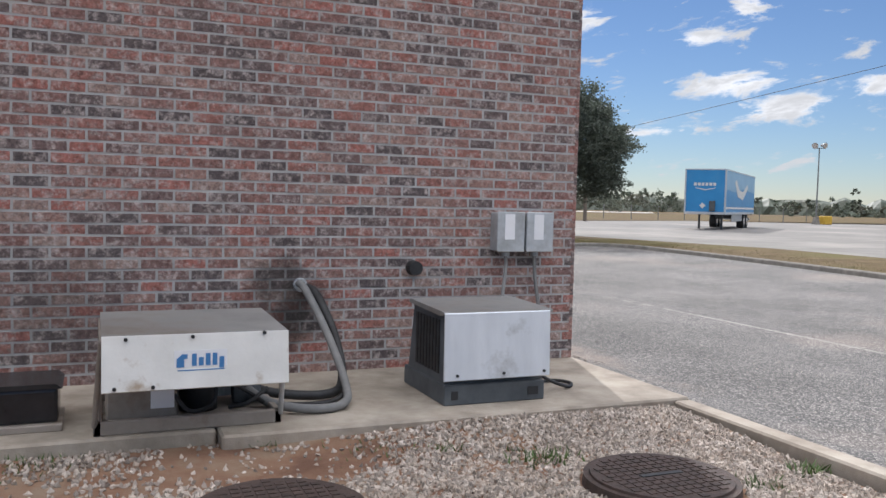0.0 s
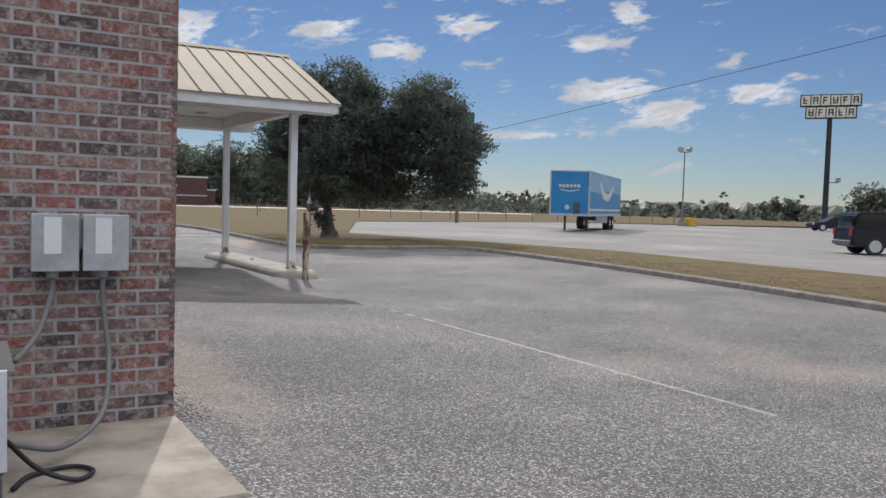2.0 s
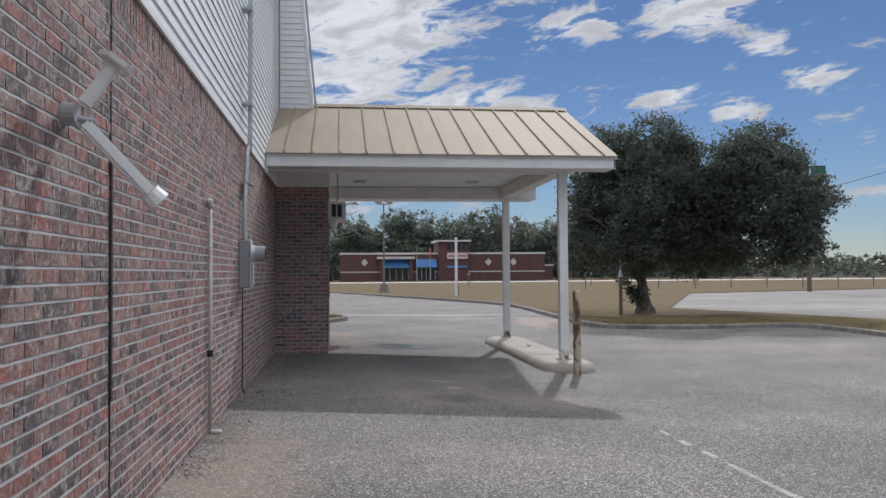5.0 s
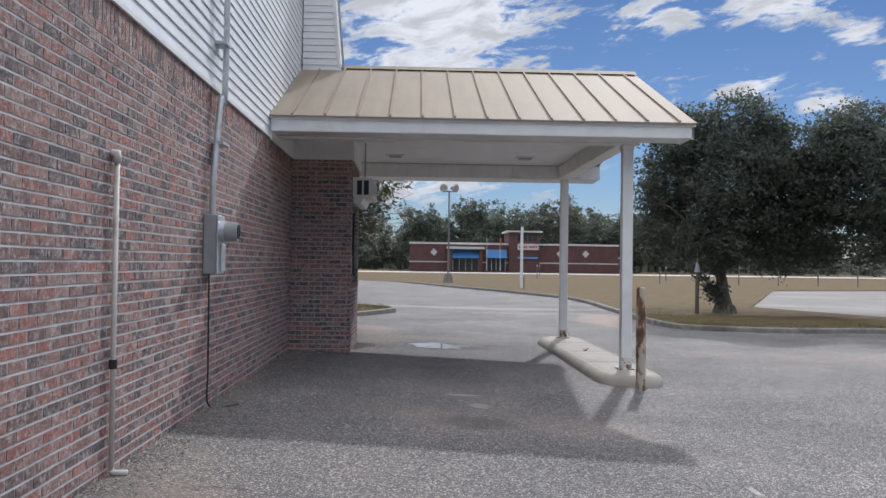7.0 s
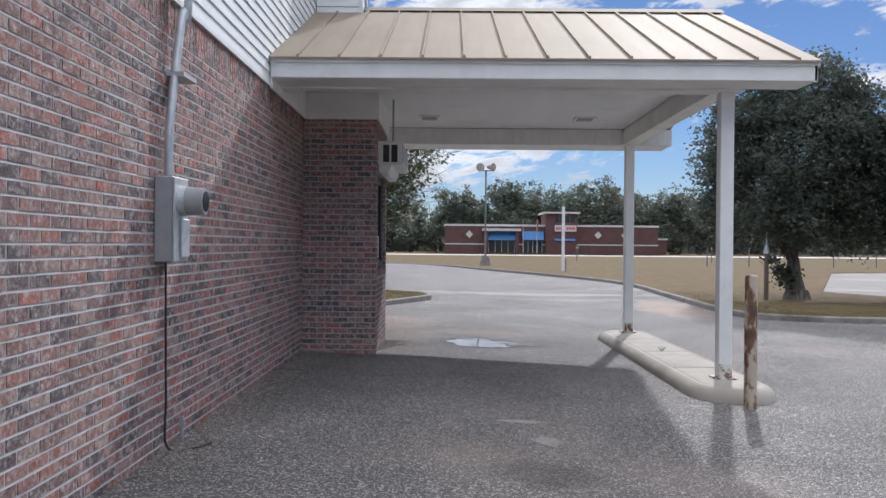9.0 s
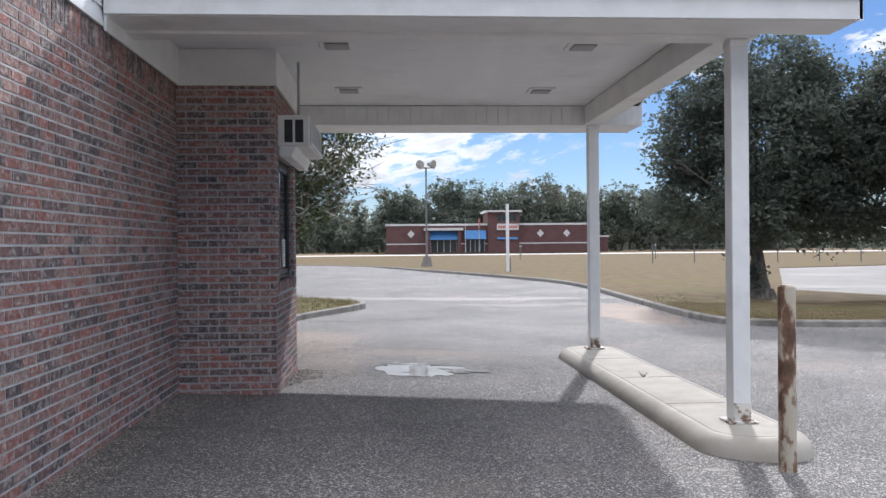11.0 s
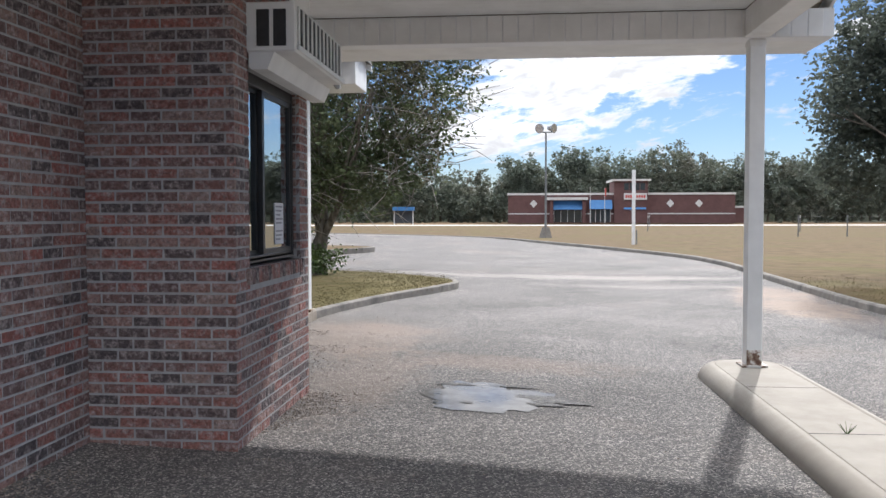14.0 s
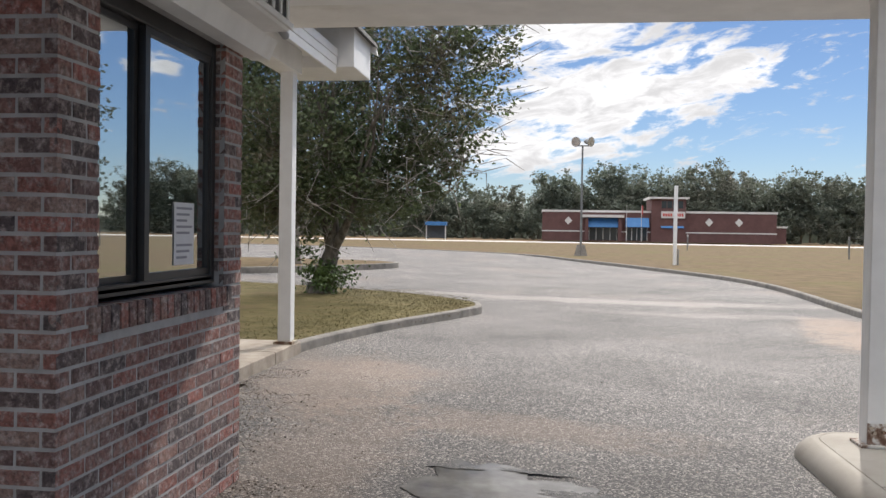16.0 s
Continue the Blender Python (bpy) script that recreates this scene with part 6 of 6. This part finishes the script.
# ---- the lot and the distance ----
def semi_trailer():
    t = thing("semi_trailer", "parked blue box trailer with pale markings", "trailer", at=(36.97, 46.0, -0.11))
    t.rotation_euler = (0, 0, radians(-50))
    W, L, z0, z1 = 2.6, 14.6, 1.15, 4.05
    part("body", box(B(), 0, W, 0, L, z0, z1, 0.04), BLUE, t, "sky-blue painted trailer box")
    part("top_rail", box(B(), -0.02, W + 0.02, -0.02, L + 0.02, z1 - 0.06, z1 + 0.02), SILVER, t)
    part("bottom_rail", box(B(), -0.02, W + 0.02, -0.02, L + 0.02, z0 - 0.1, z0 + 0.06), SILVER, t)
    for x in (0, W):
        part("corner_post", box(B(), x - 0.05, x + 0.05, -0.035, 0.06, z0, z1), SILVER, t)
    bm = B()
    for k in range(6):
        box(bm, 0.55 + k * 0.25, 0.73 + k * 0.25, -0.012, -0.003, 2.95, 3.15)
    pts = [(0.65, 2.83), (1.3, 2.72), (1.95, 2.83), (1.95, 2.78), (1.3, 2.64), (0.65, 2.78)]
    prism(bm, pts, "y", -0.012, -0.003)
    part("marking", bm, FARWHITE, t)
    part("placard", prism(B(), [(0.95, 1.62), (1.15, 1.82), (1.35, 1.62), (1.15, 1.42)], "y", -0.014, -0.004), FARWHITE, t)
    part("coupling_box", box(B(), 1.6, 1.98, -0.14, -0.004, 1.25, 1.95, 0.03), DARKGREY, t)
    part("upper_side", prism(B(), [(0.1, 2.75), (4.0, 2.6), (8.0, 2.9), (14.5, 2.7), (14.5, 3.97), (0.1, 3.97)], "x", W + 0.002, W + 0.008), PALEBLUE, t, "pale blue upper side")
    part("stripe", box(B(), W + 0.002, W + 0.01, 0.1, 14.5, 1.42, 1.56), FARWHITE, t)
    bm = B()
    prism(bm, [(4.0, 3.3), (5.5, 2.3), (8.0, 2.1), (10.5, 3.0), (10.2, 3.3), (8.0, 2.7), (6.0, 2.8), (4.6, 3.5)], "x", W + 0.009, W + 0.016)
    part("marking", bm, FARWHITE, t)
    for x in (0.5, 2.0):
        part("landing_leg", box(B(), x, x + 0.13, 2.2, 2.36, 0.02, z0, 0.01), DARKGREY, t)
    part("bogie", box(B(), 0.6, 2.0, 8.5, 13.6, 0.7, z0, 0.03), DARKGREY, t)
    part("side_skirt", box(B(), W - 0.06, W - 0.03, 3.2, 8.2, 0.55, z0 - 0.1), GREY, t)
    for y in (9.7, 11.2):
        for x in (0.05, 2.05):
            bm = B()
            tube(bm, (x, y, 0.51), (x + 0.5, y, 0.51), 0.51, 0.51, 28)
            w = part("wheel", bm, BLACK, t)
            part("rim", tube(B(), (x + 0.44, y, 0.51), (x + 0.512, y, 0.51), 0.28, 0.24, 20), CHROME, w)
    part("bumper", box(B(), 0.3, 2.3, L - 0.1, L, 0.55, 0.7), SILVER, t)


def car(label, at, yaw, tall):
    t = thing("car", label, "car", at=at)
    t.rotation_euler = (0, 0, radians(yaw))
    h = 1.74 if tall else 1.42
    bh = 1.05 if tall else 0.88
    bm = B()
    prism(bm, [(-2.35, 0.32), (-2.4, 0.55), (-2.36, bh), (-1.2, bh + 0.05), (2.25, bh - 0.02), (2.4, 0.75), (2.4, 0.4), (2.2, 0.28)], "y", -0.93, 0.93)
    bmesh.ops.bevel(bm, geom=bm.edges[:], offset=0.06, segments=2, affect="EDGES")
    body = part("body", bm, CARPAINT, t, smooth=False)
    bm = B()
    top = [(-2.3, bh - 0.02), (-2.15, h - 0.06), (-2.0, h), (0.2, h), (1.05, bh)] if tall else [(-1.6, bh), (-0.9, h), (0.3, h), (1.2, bh)]
    prism(bm, top, "y", -0.80, 0.80)
    bmesh.ops.bevel(bm, geom=bm.edges[:], offset=0.05, segments=2, affect="EDGES")
    cab = part("cabin", bm, CARPAINT, t)
    for y in (-0.806, 0.800):
        o = [(x * 0.93 - 0.03, z if z < bh + 0.01 else z - 0.1) for x, z in top]
        o = [(x, z + (0.07 if z < bh + 0.02 else 0)) for x, z in o]
        part("side_window", prism(B(), o, "y", y, y + 0.006), CARGLASS, cab)
    bx = top[0][0]
    part("rear_window", box(B(), bx - 0.01, bx + 0.06, -0.65, 0.65, bh + 0.12, h - 0.16), CARGLASS, cab)
    for x in (-1.45, 1.45):
        for y in (-0.95, 0.71):
            w = part("wheel", tube(B(), (x, y, 0.36), (x, y + 0.24, 0.36), 0.36, 0.36, 28), BLACK, t)
            yy = y - 0.004 if y < 0 else y + 0.2
            part("rim", tube(B(), (x, yy, 0.36), (x, yy + 0.045, 0.36), 0.25, 0.25, 20), CHROME, w)
    for y in (-0.8, 0.8):
        part("tail_light", box(B(), -2.42, -2.34, y - 0.1, y + 0.1, 0.75, 1.05, 0.01), REDLAMP, t)
        part("headlight", box(B(), 2.3, 2.42, y - 0.14, y + 0.14, 0.62, 0.78, 0.01), CHROME, t)
    part("bumper", box(B(), -2.46, -2.36, -0.85, 0.85, 0.38, 0.56, 0.02), DARKGREY, t)


def roadside_sign():
    t = thing("pole_sign", "tall two-row tiled restaurant sign on a dark pole", "sign", at=(85.6, 60, -0.1))
    t.rotation_euler = (0, 0, radians(-54))
    part("pole", tube(B(), (0, 0, 0), (0, 0, 12.4), 0.32, 0.26, 16), SIGNBLACK, t)
    for row, n, z, dx in ((0, 6, 13.62, 0), (1, 5, 12.30, 0.08)):
        w = 1.0
        part("cabinet", box(B(), -w * n / 2 + dx - 0.08, w * n / 2 + dx + 0.08, -0.35, 0.35, z - 0.04, z + 1.26), SIGNBLACK, t)
        for k in range(n):
            x0 = -w * n / 2 + dx + k * w
            tile = part("tile", box(B(), x0 + 0.05, x0 + w - 0.05, -0.40, -0.352, z + 0.06, z + 1.16), CREAMSIGN, t)
            bm = B()
            m = k + row * 3
            box(bm, x0 + 0.24, x0 + 0.36, -0.42, -0.402, z + 0.24, z + 0.98)
            if m % 2:
                box(bm, x0 + 0.64, x0 + 0.76, -0.42, -0.402, z + 0.24, z + 0.98)
            box(bm, x0 + 0.36, x0 + 0.64, -0.42, -0.402, z + (0.85 if m % 3 else 0.24), z + (0.98 if m % 3 else 0.37))
            box(bm, x0 + 0.36, x0 + 0.64, -0.42, -0.402, z + 0.54, z + 0.66)
            part("glyph", bm, SIGNBLACK, tile)
    part("camera_arm", box(B(), 0.1, 1.2, -0.05, 0.05, 5.2, 5.3), STEELPOLE, t)
    part("flood", box(B(), 0.9, 1.4, -0.3, 0.3, 5.3, 5.8, 0.05), GREY, t)


def light_pole(x, y, z, h, yaw, label):
    t = thing("light_pole", label, "light pole", "lot light poles", (x, y, z))
    t.rotation_euler = (0, 0, radians(yaw))
    part("base", tube(B(), (0, 0, 0), (0, 0, 0.75), 0.45, 0.26, 4), KERB, t)
    part("pole", tube(B(), (0, 0, 0.7), (0, 0, h), 0.085, 0.06, 14), STEELPOLE, t)
    part("crossbar", box(B(), -0.42, 0.42, -0.04, 0.04, h - 0.05, h + 0.03), STEELPOLE, t)
    for s, tilt in ((-1, -20), (1, 55)):
        bm = B()
        d = Vector((math.sin(radians(tilt)) * 1.0, -0.75, -0.15)).normalized()
        c = Vector((0.34 * s, 0, h + 0.28))
        tube(bm, c - d * 0.22, c + d * 0.05, 0.15, 0.20, 16)
        tube(bm, c + d * 0.05, c + d * 0.30, 0.20, 0.34, 18)
        lamp = part("floodlight", bm, GREY, t)
        part("lens", tube(B(), c + d * 0.302, c + d * 0.31, 0.31, 0.31, 18), CHROME, lamp)


def sign_post():
    t = thing("sign_post", "tall weathered white wooden post on the grass", "post", at=(12.6, 60.0, -0.08))
    part("post", box(B(), -0.085, 0.085, -0.085, 0.085, 0.0, 4.0, 0.01), WHITE, t)
    part("guy", tube(B(), (0.16, 0, 0), (0.16, 0, 0.8), 0.04), STEELPOLE, t)


def utility_pole(x, y, h, label):
    t = thing("utility_pole", label, "utility pole", "utility poles", (x, y, -0.1))
    part("pole", tube(B(), (0, 0, 0), (0, 0, h), 0.17, 0.12, 12), WOODPOLE, t)
    part("crossarm", box(B(), -0.9, 0.9, -0.06, 0.06, h - 0.7, h - 0.58), WOODPOLE, t)
    return t


semi_trailer()
car("dark boxy sport utility car parked on the lot", (36.4, 21.4, -0.11), -33, True)
car("dark low car far off beyond the lot", (80.0, 55.0, -0.08), 150, False)
roadside_sign()
light_pole(70.5, 66.5, -0.1, 8.0, -40, "grey lot light pole with two floodlights")
light_pole(8.4, 74.0, -0.08, 7.45, 0, "grey light pole with twin floodlights on the verge")
sign_post()
p = utility_pole(40.5, 64.0, 10.2, "dark timber utility pole behind the big tree")
part("sign", box(B(), 0.3, 1.5, -0.05, 0.0, 8.6, 9.7), GREENSIGN, p, "green metal sign")
utility_pole(51.0, 7.0, 14.8, "timber utility pole at the lot's edge")
t = thing("overhead_cable", "single black cable strung between timber poles", "cable")
pts = [(40.5 + 10.5 * u, 64 - 57 * u, 7.4 + 7.0 * u - 0.8 * u * (1 - u)) for u in steps(0, 1, 24)]
part("cable", pipe(B(), pts, 0.02, 6), BLACK, t)
t = thing("utility_pedestal", "yellow utility box beside the light pole", "utility box")
part("body", box(B(), 71.2, 72.3, 66.0, 66.8, -0.1, 0.8, 0.05), YELLOW, t)
f = thing("wire_fence", "sparse dark wire fence along the field", "fence")
for k in range(16):
    x = 27 + k * 3.4
    part("post", tube(B(), (x, 78 - k * 0.2, -0.1), (x, 78 - k * 0.2, 1.5), 0.05, 0.05, 8), STEELPOLE, f)
for z in (0.6, 1.0, 1.4):
    part("wire", tube(B(), (27, 78, z), (78, 75, z), 0.008, 0.008, 4), STEELPOLE, f)
for x, y in ((19.5, 100.0), (24.0, 128.0), (33.0, 96.0)):
    m = thing("delineator", "thin dark marker post in the dry grass", "post", "marker posts")
    part("post", box(B(), x - 0.04, x + 0.04, y - 0.03, y + 0.03, -0.1, 1.5), STEELPOLE, m)
    part("reflector", box(B(), x - 0.05, x + 0.05, y - 0.04, y - 0.031, 1.25, 1.5), FARWHITE, m)


def shopping_strip():
    t = thing("commercial_building", "long dark red brick shop building with blue awnings", "building", at=(4.65, 183.0, 0.0))
    t.scale = (0.925, 1, 1.0)
    part("wall", box(B(), 0, 48, 0, 18, 0, 5.6), FARBRICK, t)
    part("cornice", box(B(), -0.15, 48.15, -0.15, 18, 5.6, 6.0), FARWHITE, t)
    part("band", box(B(), -0.06, 48.06, -0.06, 0, 1.75, 1.98), FARWHITE, t)
    part("wing", box(B(), 48.1, 50.5, 2, 16, 0, 3.0), FARBRICK, t)
    part("wing_cornice", box(B(), 48.05, 50.7, 1.85, 16, 3.0, 3.35), FARWHITE, t)
    part("tower", box(B(), 22.6, 29.6, -1.0, 8, 0, 8.3), FARBRICK, t)
    part("tower_roof", box(B(), 22.0, 30.2, -1.6, 8.6, 8.3, 8.65), FARWHITE, t)
    part("tower_glass", box(B(), 24.6, 29.2, -1.05, -1.0, 6.5, 7.9), FARGLASS, t)
    for k in range(5):
        part("mullion", box(B(), 24.5 + k * 1.13, 24.65 + k * 1.13, -1.09, -1.05, 6.5, 7.9), FARBRICK, t)
    s = part("shop_sign", box(B(), 24.6, 29.4, -1.3, -1.02, 4.6, 5.9), FARWHITE, t)
    for k in range(4):
        for x in (24.9, 27.2):
            part("letter", box(B(), x + k * 0.5, x + 0.35 + k * 0.5, -1.33, -1.302, 4.95, 5.5), SIGNRED, s)
    for x0, x1, zt in ((9.6, 16.0, 4.5), (17.4, 22.2, 4.6), (24.6, 29.2, 4.5)):
        bm = B()
        prism(bm, [(-1.25, zt - 1.8), (-0.1, zt), (-0.1, zt - 1.85)], "x", x0, x1)
        part("awning", bm, AWNING, t)
        g = part("window", box(B(), x0 + 0.3, x1 - 0.3, -0.08, -0.02, 0.2, zt - 1.95), FARGLASS, t)
        for k in range(5):
            xx = x0 + 0.3 + k * (x1 - x0 - 0.6) / 4
            part("frame", box(B(), xx - 0.06, xx + 0.06, -0.11, -0.08, 0.2, zt - 1.95), FARWHITE, g)
    for x in (9.3, 16.2):
        part("porch_pier", box(B(), x - 0.35, x + 0.35, -1.4, 0, 0, 4.6), FARBRICK, t)
    part("porch_head", box(B(), 8.4, 17.0, -1.7, 0, 4.6, 5.1), FARWHITE, t)
    for x in (5.5, 34.5, 40.5):
        part("diamond", prism(B(), [(x - 0.8, 3.9), (x, 4.7), (x + 0.8, 3.9), (x, 3.1)], "y", -0.09, -0.02), FARWHITE, t)
    for x in (17.3, 20.3):
        part("flagpole", tube(B(), (x, -3.5, 0), (x, -3.5, 7.0), 0.06, 0.04, 8), FARWHITE, t)
    part("flag", box(B(), 20.3, 20.6, -3.5, -3.47, 5.2, 6.9), SIGNRED, t)


shopping_strip()
t = thing("bus_shelter", "small blue-roofed shelter beside the highway", "shelter", at=(-15.0, 172.0, -0.1))
part("roof", box(B(), -2.0, 2.0, -1, 1, 2.6, 3.3), AWNING, t)
for x in (-1.8, 1.8):
    part("post", box(B(), x - 0.1, x + 0.1, -0.1, 0.1, 0, 2.6), FARWHITE, t)
part("rear_wall", box(B(), -1.8, 1.8, 0.8, 0.9, 0.2, 2.6), DARKGREY, t)

# ---- the bricks, last ----
# weathered bed joints of the side wall: each slopes out to the brick below it
for i, z in courses(0.02, BRICK_TOP - 0.205):
    z += COURSE
    o = [(WX - 0.004, z - JOINT + 0.0005), (WX - 0.0008, z - JOINT + 0.0005), (WX - 0.004, z - 0.0005)]
    part("mortar_joint", prism(B(), o, "y", WY + 0.01, WY + 13.77), MORTAR, wall_side)

brickwork(wall_back, (-3.0, WY, 0.19), (1, 0, 0), WX + 3.0, 0.0, BRICK_TOP - 0.19, (4.9, 6.7, 0.0, 2.5), phase=0)
brickwork(wall_side, (WX, WY, 0.02), (0, 1, 0), 13.77, 0.0, BRICK_TOP - 0.02, (4.2, 7.6, 0.4, 2.0), phase=1, soldier=True)
brickwork(bay_front, (WX, PY0, 0.0), (1, 0, 0), PX - WX, 0.0, BRICK_TOP, (-1, 2, 0.0, 3.2), phase=0)
brickwork(bay_side, (PX, PY0, 0.0), (0, 1, 0), PY1 - PY0, 0.0, BRICK_TOP, (-1, 2, 0.0, 2.5), openings=[(W0 - PY0, W1 - PY0, WZ0 - 0.125, WZ1)], phase=1)
